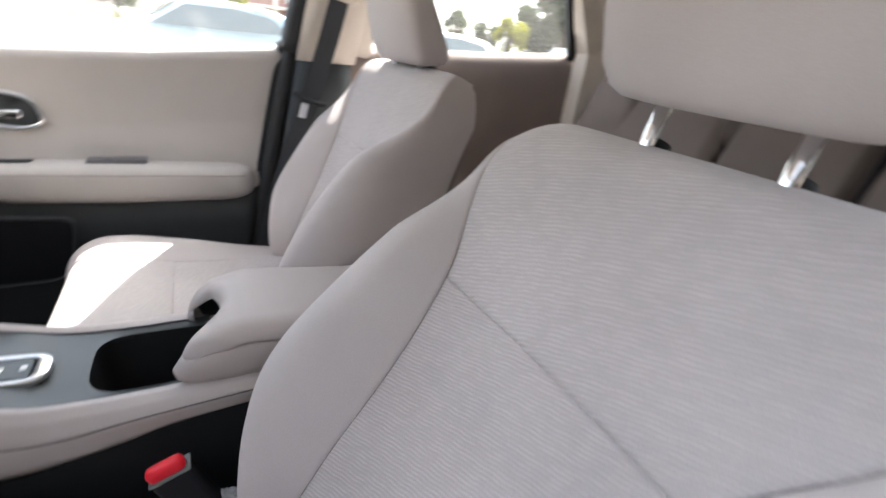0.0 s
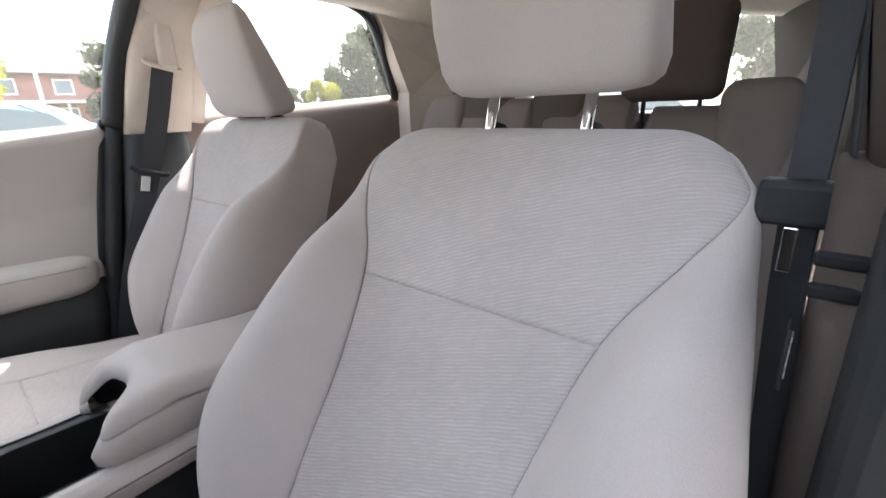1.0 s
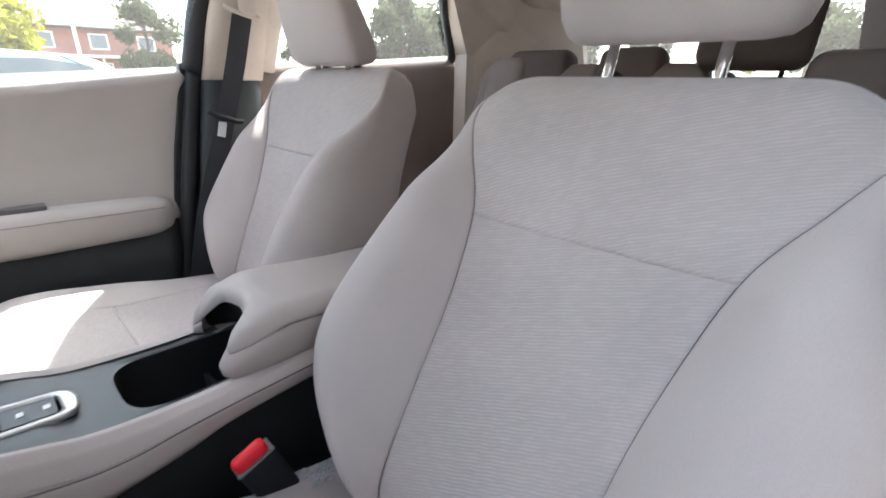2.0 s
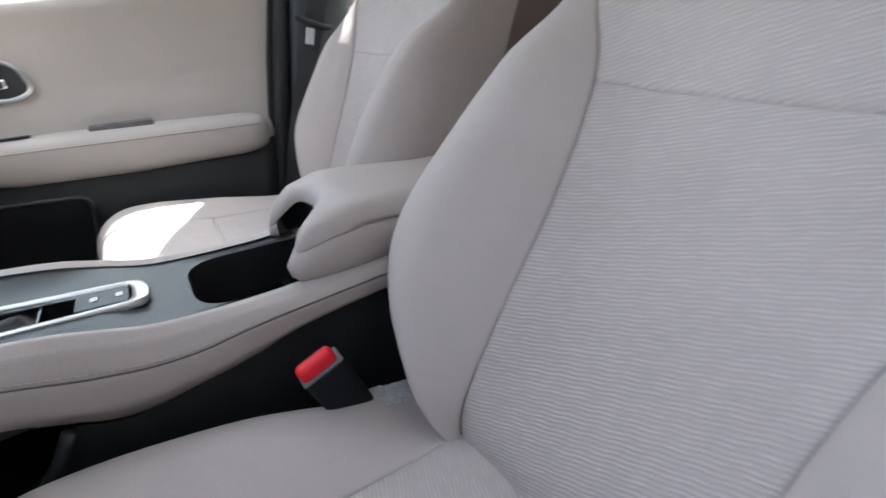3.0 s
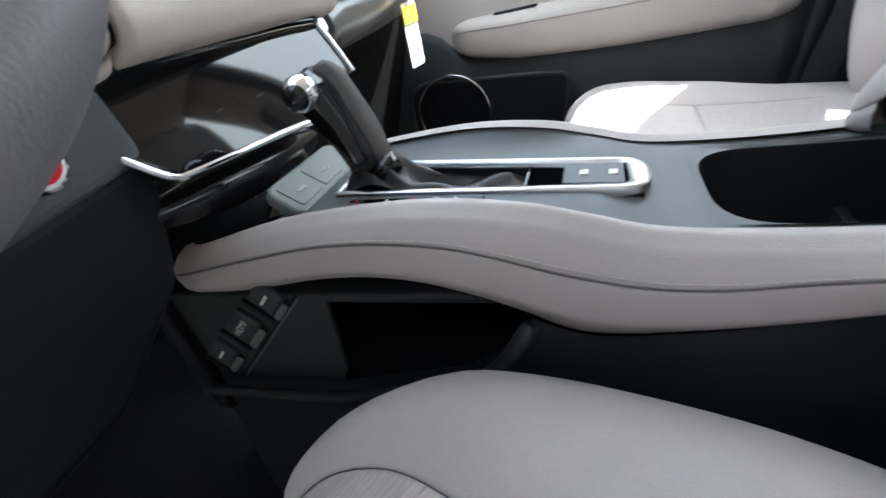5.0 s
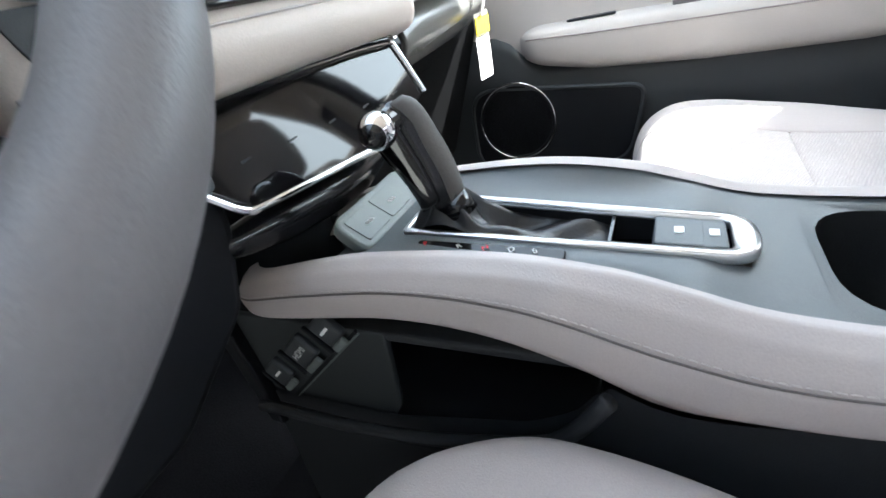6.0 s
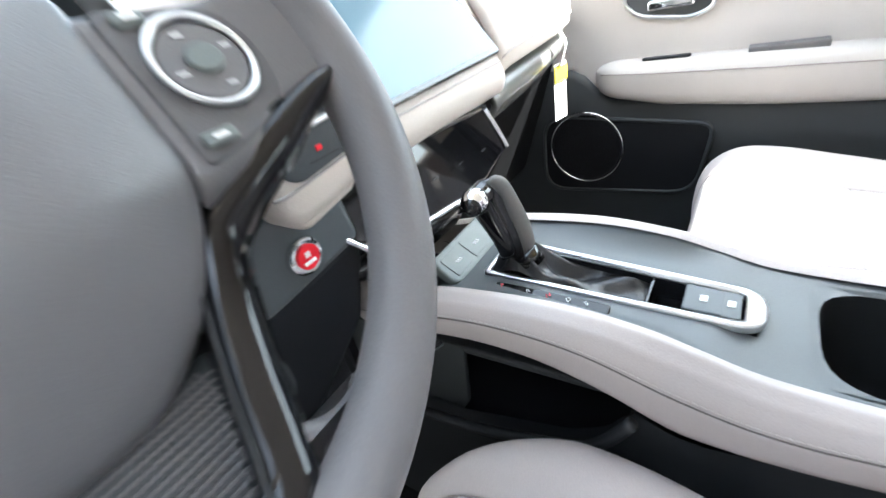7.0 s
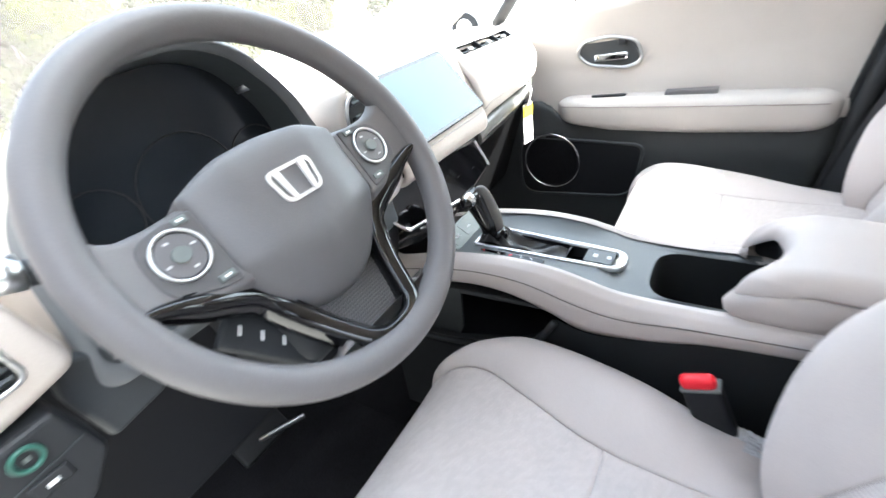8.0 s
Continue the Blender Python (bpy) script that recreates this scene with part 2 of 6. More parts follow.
def box(size, at=(0, 0, 0), bevel=0.004, seg=3, turn=None):
    bm = bmesh.new()
    bmesh.ops.create_cube(bm, size=1)
    bmesh.ops.scale(bm, vec=size, verts=bm.verts)
    if bevel > 0:
        bmesh.ops.bevel(bm, geom=list(bm.edges), offset=bevel, segments=seg, affect="EDGES", profile=0.5)
    m = Matrix.Translation(at)
    if turn is not None:
        m = m @ turn
    bmesh.ops.transform(bm, matrix=m, verts=bm.verts)
    return bm


def prism(outline, depth, m=None, bevel=0.004, seg=3):
    """A flat outline (x, y) raised to depth along z, with rounded rims."""
    bm = bmesh.new()
    low = [bm.verts.new((x, y, 0)) for x, y in outline]
    f = bm.faces.new(low)
    up = bmesh.ops.extrude_face_region(bm, geom=[f])
    tops = [v for v in up["geom"] if isinstance(v, bmesh.types.BMVert)]
    bmesh.ops.translate(bm, verts=tops, vec=(0, 0, depth))
    bmesh.ops.recalc_face_normals(bm, faces=bm.faces)
    if bevel > 0:
        rim = [e for e in bm.edges if abs(e.verts[0].co.z - e.verts[1].co.z) < 1e-6]
        bmesh.ops.bevel(bm, geom=rim, offset=bevel, segments=seg, affect="EDGES", profile=0.5)
    if m is not None:
        bmesh.ops.transform(bm, matrix=m, verts=bm.verts)
    return bm


def rounded(points, radius, seg=6):
    """A closed outline with its corners rounded."""
    out, n = [], len(points)
    for i in range(n):
        p, a, b = Vector(points[i]), Vector(points[i - 1]), Vector(points[(i + 1) % n])
        r = radius[i] if isinstance(radius, (list, tuple)) else radius
        r = min(r, (a - p).length * 0.48, (b - p).length * 0.48)
        s, e = p + (a - p).normalized() * r, p + (b - p).normalized() * r
        for k in range(seg + 1):
            t = k / seg
            q = s * (1 - t) ** 2 + p * (2 * t * (1 - t)) + e * t * t
            out.append((q.x, q.y))
    return out


def smooth_path(points, n):
    """A smooth curve through the points (Catmull-Rom), resampled evenly to n points."""
    p = np.array(points, float)
    p = np.vstack([2 * p[0] - p[1], p, 2 * p[-1] - p[-2]])
    out = []
    for i in range(1, len(p) - 2):
        t = np.linspace(0, 1, 24, endpoint=False)[:, None]
        a, b, c, d = p[i - 1], p[i], p[i + 1], p[i + 2]
        out.append(0.5 * (2 * b + (c - a) * t + (2 * a - 5 * b + 4 * c - d) * t**2 + (3 * b - a - 3 * c + d) * t**3))
    q = np.vstack(out + [p[-2][None]])
    s = np.r_[0, np.cumsum(np.linalg.norm(np.diff(q, axis=0), axis=1))]
    want = np.linspace(0, s[-1], n)
    return np.stack([np.interp(want, s, q[:, k]) for k in range(q.shape[1])], 1)


def curve_of(xs, ys):
    """A smooth function through (xs, ys), ends held."""
    xs, ys = np.array(xs, float), np.array(ys, float)
    q = smooth_path(np.stack([xs, ys], 1), 200)
    return lambda v: np.interp(v, q[:, 0], q[:, 1])


def grid_faces(nu, nv, closed=False):
    f = []
    for i in range(nu - 1):
        for j in range(nv - (0 if closed else 1)):
            k = (j + 1) % nv
            f.append((i * nv + j, i * nv + k, (i + 1) * nv + k, (i + 1) * nv + j))
    return f


def loft(name, rings, mat, parent, label="", caps=True, smooth=True):
    """A skin over closed rings of the same count."""
    rings = [np.array(r, float) for r in rings]
    nv = len(rings[0])
    faces = grid_faces(len(rings), nv, True)
    if caps:
        faces.append(tuple(range(nv))[::-1])
        faces.append(tuple(range((len(rings) - 1) * nv, len(rings) * nv)))
    return mesh_object(name, np.vstack(rings), faces, mat, parent, label, smooth)


def tube(name, path, radius, mat, parent, label="", seg=12, closed=False, n=None, flat=1.0):
    """A round bar along a path; radius may vary along it."""
    p = np.array(path, float)
    if n:
        p = smooth_path(p, n)
    r = np.interp(np.linspace(0, 1, len(p)), np.linspace(0, 1, len(np.atleast_1d(radius))), np.atleast_1d(radius))
    rings = []
    ref = np.array((0.3, 0.2, 0.93))
    for i in range(len(p)):
        a, b = (p[i - 1], p[(i + 1) % len(p)]) if closed else (p[max(i - 1, 0)], p[min(i + 1, len(p) - 1)])
        d = (b - a) / (np.linalg.norm(b - a) + 1e-9)
        u = ref - d * (ref @ d)
        u /= np.linalg.norm(u)
        ref = u
        w = np.cross(d, u)
        th = np.linspace(0, 2 * np.pi, seg, endpoint=False)
        rings.append(p[i] + r[i] * (np.cos(th)[:, None] * u + flat * np.sin(th)[:, None] * w))
    if closed:
        rings.append(rings[0])
    return loft(name, rings, mat, parent, label, caps=not closed)


def ribbon(name, path, across, width, thick, mat, parent, label="", n=30):
    """A flat strap along a path; across gives its width direction."""
    p = smooth_path(path, n)
    a = np.array(across, float)
    a /= np.linalg.norm(a)
    rings = []
    for i in range(n):
        d = p[min(i + 1, n - 1)] - p[max(i - 1, 0)]
        nrm = np.cross(d, a)
        nrm /= np.linalg.norm(nrm) + 1e-9
        rings.append([p[i] + a * width / 2 + nrm * thick / 2, p[i] - a * width / 2 + nrm * thick / 2,
                      p[i] - a * width / 2 - nrm * thick / 2, p[i] + a * width / 2 - nrm * thick / 2])
    return loft(name, rings, mat, parent, label, smooth=False)


def clustered(n, k=0.75):
    t = np.linspace(0, 1, n)
    c = 0.5 - 0.5 * np.cos(np.pi * t)
    return (1 - k) * t + k * c


def sheet(name, fun, nu, nv, mat, parent, label="", thick=0.0, edge=(0.0042, 0.0042), size=(0.3, 0.3), sink=(1, 1, 1, 1), cluster=0.8, lift=0.0, mirror=1, hole=None):
    """A cushioned panel: fun(u, v) gives the place for u, v in 0..1; its rims sink in as sewn seams do.
    edge: how wide and how deep; sink: which of the rims u0, u1, v0, v1 sink; size: its rough length and width in metres."""
    u, v = clustered(nu, cluster), clustered(nv, cluster)
    uu, vv = np.meshgrid(u, v, indexing="ij")
    p = fun(uu, vv)
    e = 1e-3
    du = fun(np.minimum(uu + e, 1), vv) - fun(np.maximum(uu - e, 0), vv)
    dv = fun(uu, np.minimum(vv + e, 1)) - fun(uu, np.maximum(vv - e, 0))
    nrm = np.cross(dv, du)
    nrm /= np.linalg.norm(nrm, axis=-1, keepdims=True) + 1e-12
    drop = np.zeros_like(uu)
    for on, dist in zip(sink, (uu * size[0], (1 - uu) * size[0], vv * size[1], (1 - vv) * size[1])):
        if on:
            drop = np.maximum(drop, on * edge[1] * (0.6 * np.exp(-((dist / (0.35 * edge[0])) ** 1.5)) + 0.4 * np.exp(-((dist / (2.0 * edge[0])) ** 1.2))))
    p = p - nrm * drop[..., None] + nrm * lift
    verts, faces = p.reshape(-1, 3), grid_faces(nu, nv)
    if hole:
        ud, vd = uu.ravel(), vv.ravel()
        faces = [f for f in faces if not (hole[0] < np.mean(ud[list(f)]) < hole[1] and hole[2] < np.mean(vd[list(f)]) < hole[3])]
    uv = np.stack([(mirror * vv * size[1]).ravel(), (uu * size[0]).ravel()], 1)
    if thick:
        back = (p - nrm * thick).reshape(-1, 3)
        n0 = len(verts)
        verts = np.vstack([verts, back])
        uv = np.vstack([uv, uv])
        faces = faces + [tuple(n0 + i for i in f[::-1]) for f in faces]
        rim = [i * nv for i in range(nu)] + [(nu - 1) * nv + j for j in range(1, nv)] + [i * nv + nv - 1 for i in range(nu - 2, -1, -1)] + list(range(nv - 2, 0, -1))
        for a, b in zip(rim, rim[1:] + rim[:1]):
            faces.append((a, b, n0 + b, n0 + a))
    return mesh_object(name, verts, faces, mat, parent, label, uv=uv)


def stitches(name, path, length, gap, radius, mat, parent, label=""):
    """A row of short raised stitches along a path, as one mesh."""
    p = np.array(path, float)
    run = np.r_[0, np.cumsum(np.linalg.norm(np.diff(p, axis=0), axis=1))]
    verts, faces, at = [], [], 0.0
    while at + length < run[-1]:
        a, b = (np.array([np.interp(k, run, p[:, i]) for i in range(3)]) for k in (at, at + length))
        d = (b - a) / length
        u = np.cross(d, (0.1, 0.0, 1.0))
        u /= np.linalg.norm(u)
        w = np.cross(u, d)
        n0 = len(verts)
        for c, r in ((a, 0.35), (a + d * length * 0.2, 1.0), (b - d * length * 0.2, 1.0), (b, 0.35)):
            verts += [c + radius * r * (u * x + w * z) for x, z in ((1, 0), (0.5, 0.87), (-0.5, 0.87), (-1, 0), (-0.5, -0.87), (0.5, -0.87))]
        faces += [tuple(n0 + i for i in f) for f in grid_faces(4, 6, True)]
        at += length + gap
    return mesh_object(name, verts, faces, mat, parent, label)


# ---- seats ----
def path_frame(points):
    """Position (y, z) and outward normal along a smooth side profile, by its length in metres from the start."""
    q = smooth_path(points, 400)
    s = np.r_[0, np.cumsum(np.linalg.norm(np.diff(q, axis=0), axis=1))]
    d = np.gradient(q, axis=0)
    d /= np.linalg.norm(d, axis=1, keepdims=True)
    nrm = np.stack([d[:, 1], -d[:, 0]], 1)
    return s, q, nrm


def upholstery(points, flip, seam, width, crest, side, drop=0.0, hold=9.0, slim=0.0, wing=1.0):
    """A padded form: a side profile and, by length along it, the half width of the inset, the outer half width,
    the height of the bolster and how far its side wraps down. Gives fun(s, q): q -1..1 across, inset within 0.5."""
    s0, q0, n0 = path_frame(points)
    if flip:
        n0 = -n0

    def fun(s, q):
        a = np.abs(q)
        w, b, dn = width(s) - slim * (q < 0) * np.clip(s / 0.1, 0, 1), crest(s) * np.where(q < 0, wing, 1.0), side(s)
        xs = np.minimum(seam(s), w - 0.006)
        t = np.clip((a - 0.5) / 0.5, 0, 1)
        kx = np.array([0, 0.22, 0.5, 0.78, 0.97, 1.0, 0.98, 0.9])
        kd = np.array([0, 0.55, 1.0, 0.92, 0.45, -0.2, -0.7, -1.0])
        fine = smooth_path(np.stack([kx, kd], 1), 120)
        tt = np.linspace(0, 1, 120)
        fx, fd = np.interp(t, tt, fine[:, 0]), np.interp(t, tt, fine[:, 1])
        x = np.where(a < 0.5, xs * a / 0.5, xs + (w - xs) * fx) * np.sign(q)
        d = np.where(a < 0.5, 0.0, np.where(fd > 0, b * fd, dn * fd))
        d = d + 0.25 * b * np.clip(a / 0.5, 0, 1) ** 3 * (a < 0.5) + 0.25 * b * (a >= 0.5) * (1 - t)
        y, z = np.interp(s, s0, q0[:, 0]), np.interp(s, s0, q0[:, 1])
        ny, nz = np.interp(s, s0, n0[:, 0]), np.interp(s, s0, n0[:, 1])
        if drop:
            # towards the top the bolster gives way to a plain rounded side, and the shoulder falls away
            k = np.clip((s - 0.40) / 0.22, 0, 1)
            k = k * k * (3 - 2 * k)
            turn, rest = np.clip(2 * t, 0, 1) * np.pi / 2, np.clip(2 * t - 1, 0, 1)
            x_top = np.where(a < 0.5, xs * a / 0.5, xs + (w - xs) * np.sin(turn) * (1 - 0.15 * rest)) * np.sign(q)
            d_top = np.where(a < 0.5, 0.0, -(w - xs) * (1 - np.cos(turn)) - np.maximum(dn - (w - xs), 0) * rest)
            x, d = x + (x_top - x) * k, d + (d_top - d) * k
            high = np.clip((s - 0.44) / 0.15, 0, 1)
            z = z - drop * high * np.clip((np.abs(x) / w - 0.70) / 0.30, 0, 1) ** 2.2
        back = np.minimum(d, 0.0) * (a >= 0.5)
        sh = np.minimum(s, hold)
        my, mz = np.interp(sh, s0, n0[:, 0]), np.interp(sh, s0, n0[:, 1])
        front = d - back
        return np.stack([x, y + front * ny + back * my, z + front * nz + back * mz], -1)

    return fun, s0[-1]


def region(fun, s_a, s_b, q_a, q_b):
    return lambda u, v: fun(s_a + (s_b - s_a) * u, q_a + (q_b - q_a) * v)


def front_seat(label, x, y, tag, rake, lift, back, puff, ext, nod, slim, wing, square):
    seat = thing("front_seat", label, "car seat", "front seats")
    rs, rc = math.sin(radians(rake)), math.cos(radians(rake))

    def on_back(u, d=0.0):
        """(y, z) on the backrest: u up along it from its cross seam, d forward of it."""
        return (-u * rs + d * rc, 0.978 + u * rc + d * rs)

    # backrest, from the cushion up over the top edge and down behind
    low = 0.02 if rake > 25 else 0.0
    prof = [on_back(-0.40, low - 0.02), on_back(-0.33, low + 0.014), on_back(-0.22, low + 0.010), on_back(-0.1, 0.4 * low + 0.002), on_back(0.0), on_back(0.09, -0.002),
            on_back(0.165, -0.010), on_back(0.196, -0.028), on_back(0.206, -0.06), on_back(0.193, -0.09), on_back(0.13, -0.115)]
    length = path_frame(prof)[0][-1]
    # by length: the bottom is 0; the cross seam lies at about 0.40
    seam = curve_of([0, 0.07, 0.15, 0.27, 0.402, 0.48, 0.53, 0.57, 0.62, length], [0.108, 0.106, 0.105, 0.115, 0.142, 0.184, 0.209, 0.214, 0.196, 0.126])
    wide = curve_of([0, 0.03, 0.06, 0.10, 0.14, 0.2, 0.3, 0.4, 0.5, 0.56, 0.60, length], [0.095, 0.100, 0.125, 0.186, 0.240, 0.272, 0.271, 0.256, 0.243, 0.234, 0.216, 0.145])
    crest = curve_of([0, 0.04, 0.1, 0.2, 0.35, 0.48, 0.55, 0.6, length], [0.0, 0.012, 0.045, 0.062, 0.052, 0.024, 0.008, 0.003, 0.0])
    side = curve_of([0, 0.05, 0.12, 0.5, 0.56, 0.60, 0.64, length], [0.02, 0.06, 0.11, 0.10, 0.08, 0.045, 0.02, 0.004])
    if square:
        # this one keeps its width to the top and turns the corner in a short round
        wide = curve_of([0, 0.03, 0.06, 0.10, 0.14, 0.2, 0.3, 0.4, 0.5, 0.56, 0.60, 0.63, length], [0.100, 0.104, 0.124, 0.170, 0.220, 0.268, 0.260, 0.242, 0.230, 0.221, 0.207, 0.186, 0.13])
        side = curve_of([0, 0.05, 0.12, 0.5, 0.56, 0.60, 0.64, length], [0.02, 0.06, 0.11, 0.10, 0.09, 0.065, 0.03, 0.005])
    fun, length = upholstery(prof, False, seam, wide, crest, side, 0.002 if square else 0.022, 0.46, slim, wing)
    cut = 0.402
    # darker sheet under the panels paints the shade in their seams
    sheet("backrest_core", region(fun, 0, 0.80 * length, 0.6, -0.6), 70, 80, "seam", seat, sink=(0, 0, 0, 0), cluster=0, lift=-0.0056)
    sheet("backrest_center", region(fun, 0, cut, 0.5, -0.5), 70, 60, "ribbed", seat, "finely ribbed grey cloth", size=(0.40, 0.26), mirror=-1, sink=(1, 1, 0.5, 0.5))
    sheet("backrest_top", region(fun, cut, length, 0.5, -0.5), 60, 60, "ribbed", seat, "finely ribbed grey cloth", size=(0.3, 0.33), mirror=-1, sink=(1, 1, 0.5, 0.5))
    sheet("backrest_bolster", region(fun, 0, 0.86 * length, 1.0, 0.5), 80, 40, "cloth", seat, size=(0.6, 0.25), sink=(1, 1, 1, 0.5))
    sheet("backrest_bolster", region(fun, 0, 0.86 * length, -0.5, -1.0), 80, 40, "cloth", seat, size=(0.6, 0.25), sink=(1, 1, 0.5, 1))
    # rear shell
    rings = []
    for u, w, d in ((-0.36, 0.16, 0.085), (-0.25, 0.215, 0.11), (-0.05, 0.215, 0.115), (0.08, 0.195, 0.115), (0.13, 0.185, 0.11), (0.165, 0.170, 0.095)):
        ring = []
        for a in np.linspace(0, 2 * np.pi, 24, endpoint=False):
            cx = math.copysign(abs(math.cos(a)) ** 0.35, math.cos(a)) * w
            cd = -d + math.copysign(abs(math.sin(a)) ** 0.5, math.sin(a)) * 0.025
            yy, zz = on_back(u, cd)
            ring.append((cx, yy, zz))
        rings.append(ring)
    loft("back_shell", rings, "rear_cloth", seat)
    # cushion, from under the backrest forward and down over its front edge
    prof = [(0.08, 0.664), (0.18, 0.680), (0.30, 0.682), (0.42, 0.688), (0.51, 0.699), (0.568, 0.699), (0.610, 0.676), (0.626, 0.63), (0.626, 0.55)]
    prof = [(a - back * min(1.0, max(0.0, (a - 0.08) / 0.2)) + ext * min(1.0, max(0.0, (a - 0.42) / 0.15)), c) for a, c in prof]
    length = path_frame(prof)[0][-1]
    seam = curve_of([0, 0.1, 0.2, 0.31, 0.42, 0.478, 0.51, 0.545, 0.58, length], [0.116, 0.114, 0.108, 0.112, 0.145, 0.164, 0.166, 0.158, 0.142, 0.130])
    wide = curve_of([0, 0.1, 0.24, 0.36, 0.44, 0.478, 0.51, 0.5265, 0.545, 0.57, 0.62, length], [0.145, 0.170, 0.218, 0.243, 0.247, 0.239, 0.225, 0.215, 0.202, 0.182, 0.170, 0.165])
    crest = curve_of([0, 0.1, 0.2, 0.3, 0.45, 0.53, length], [k * puff for k in (0.0, -0.022, 0.010, 0.032, 0.026, 0.014, 0.006)])
    side = curve_of([0, 0.45, 0.53, length], [0.09, 0.10, 0.08, 0.03])
    fun, length = upholstery(prof, True, seam, wide, crest, side)
    cut = 0.305
    # as on the backrest, a darker sheet gives the cushion seams their shade
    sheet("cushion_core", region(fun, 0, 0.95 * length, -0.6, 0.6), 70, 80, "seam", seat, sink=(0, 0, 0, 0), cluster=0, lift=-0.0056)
    sheet("cushion_rear", region(fun, 0, cut, -0.5, 0.5), 40, 60, "ribbed", seat, "finely ribbed grey cloth", size=(0.3, 0.23), sink=(1, 1, 0.5, 0.5))
    sheet("cushion_front", region(fun, cut, length, -0.5, 0.5), 60, 60, "ribbed", seat, "finely ribbed grey cloth", size=(0.35, 0.35), sink=(1, 1, 0.5, 0.5))
    sheet("cushion_bolster", region(fun, 0, length, 0.5, 1.0), 80, 36, "cloth", seat, size=(0.6, 0.18), sink=(1, 1, 0.5, 1))
    sheet("cushion_bolster", region(fun, 0, length, -1.0, -0.5), 80, 36, "cloth", seat, size=(0.6, 0.18), sink=(1, 1, 1, 0.5))
    part("seat_base", box((0.40, 0.44, 0.10), (0, 0.34, 0.57), 0.02), "dark", seat, "black plastic seat base")
    for sx in (-0.17, 0.17):
        part("seat_rail", box((0.04, 0.55, 0.05), (sx, 0.33, 0.445), 0.006), "dark", seat, "dark steel rail")
        part("rail_leg", box((0.05, 0.30, 0.07), (sx, 0.33, 0.495), 0.006), "dark", seat)
    # headrest on two steel posts: an upright pad, deeper at its foot
    head = new("headrest")
    head.parent = seat
    hy, hz = on_back(0.206, -0.05)
    hy, hz = hy + 0.030 + nod, hz + 0.012 + lift
    rings = []
    for h, w, f, bk in ((0.0, 0.090, -0.026, -0.070), (0.003, 0.108, -0.014, -0.084), (0.012, 0.119, -0.003, -0.090), (0.030, 0.125, 0.007, -0.086), (0.075, 0.126, 0.019, -0.064),
                        (0.125, 0.120, 0.028, -0.040), (0.165, 0.110, 0.029, -0.022), (0.192, 0.098, 0.024, -0.012), (0.208, 0.080, 0.014, -0.004), (0.215, 0.050, 0.004, 0.0)):
        ring = []
        for a in np.linspace(0, 2 * np.pi, 48, endpoint=False):
            c, s = math.cos(a), math.sin(a)
            cx = math.copysign(abs(c) ** 0.28, c) * w * (1.0 if s > -0.2 else 1 - 0.22 * (-0.2 - s) / 0.8)
            cd = (f + bk) / 2 + math.copysign(abs(s) ** 0.32, s) * (f - bk) / 2 - 0.6 * (cx * cx) * (s > 0)
            ring.append((cx, hy + cd, hz + h - 0.10 * cd))
        rings.append(ring)
    loft("pad", rings, "cloth", head)
    for sx in (-0.06, 0.06):
        a, b = on_back(0.15, -0.05), (hy - 0.04, hz + 0.02)
        tube("post", [(sx, a[0], a[1]), (sx, b[0], b[1])], 0.0065, "chrome", head, "polished steel", seg=14)
        a, b = on_back(0.196, -0.05), on_back(0.211, -0.05)
        tube("guide", [(sx, a[0], a[1]), (sx, b[0], b[1])], [0.013, 0.011], "dark", head, "black plastic sleeve", seg=14)
    if tag:
        yy, zz = on_back(0.02, 0.0)
        lab = part("side_label", box((0.003, 0.022, 0.045), (-0.256, yy - 0.01, zz), 0.001), "dark", seat, "small black woven label with pale marks")
        for k in range(4):
            part("mark", box((0.001, 0.010, 0.004), (-0.2578, yy - 0.008, zz + 0.014 - 0.009 * k), 0), "white", lab)
    seat.matrix_world = pose(x, y, 0)
    return seat


front_seat("light grey cloth bucket seat with ribbed centre behind the wheel", -0.36, 0.0, True, 29.5, 0.022, 0.0, 1.0, 0.035, 0.012, 0.012, 1.0, False)
front_seat("light grey cloth bucket seat with sunlit cushion by the far door", 0.36, -0.08, False, 22, -0.012, 0.035, 0.5, 0.0, 0.038, 0.0, 1.6, True)


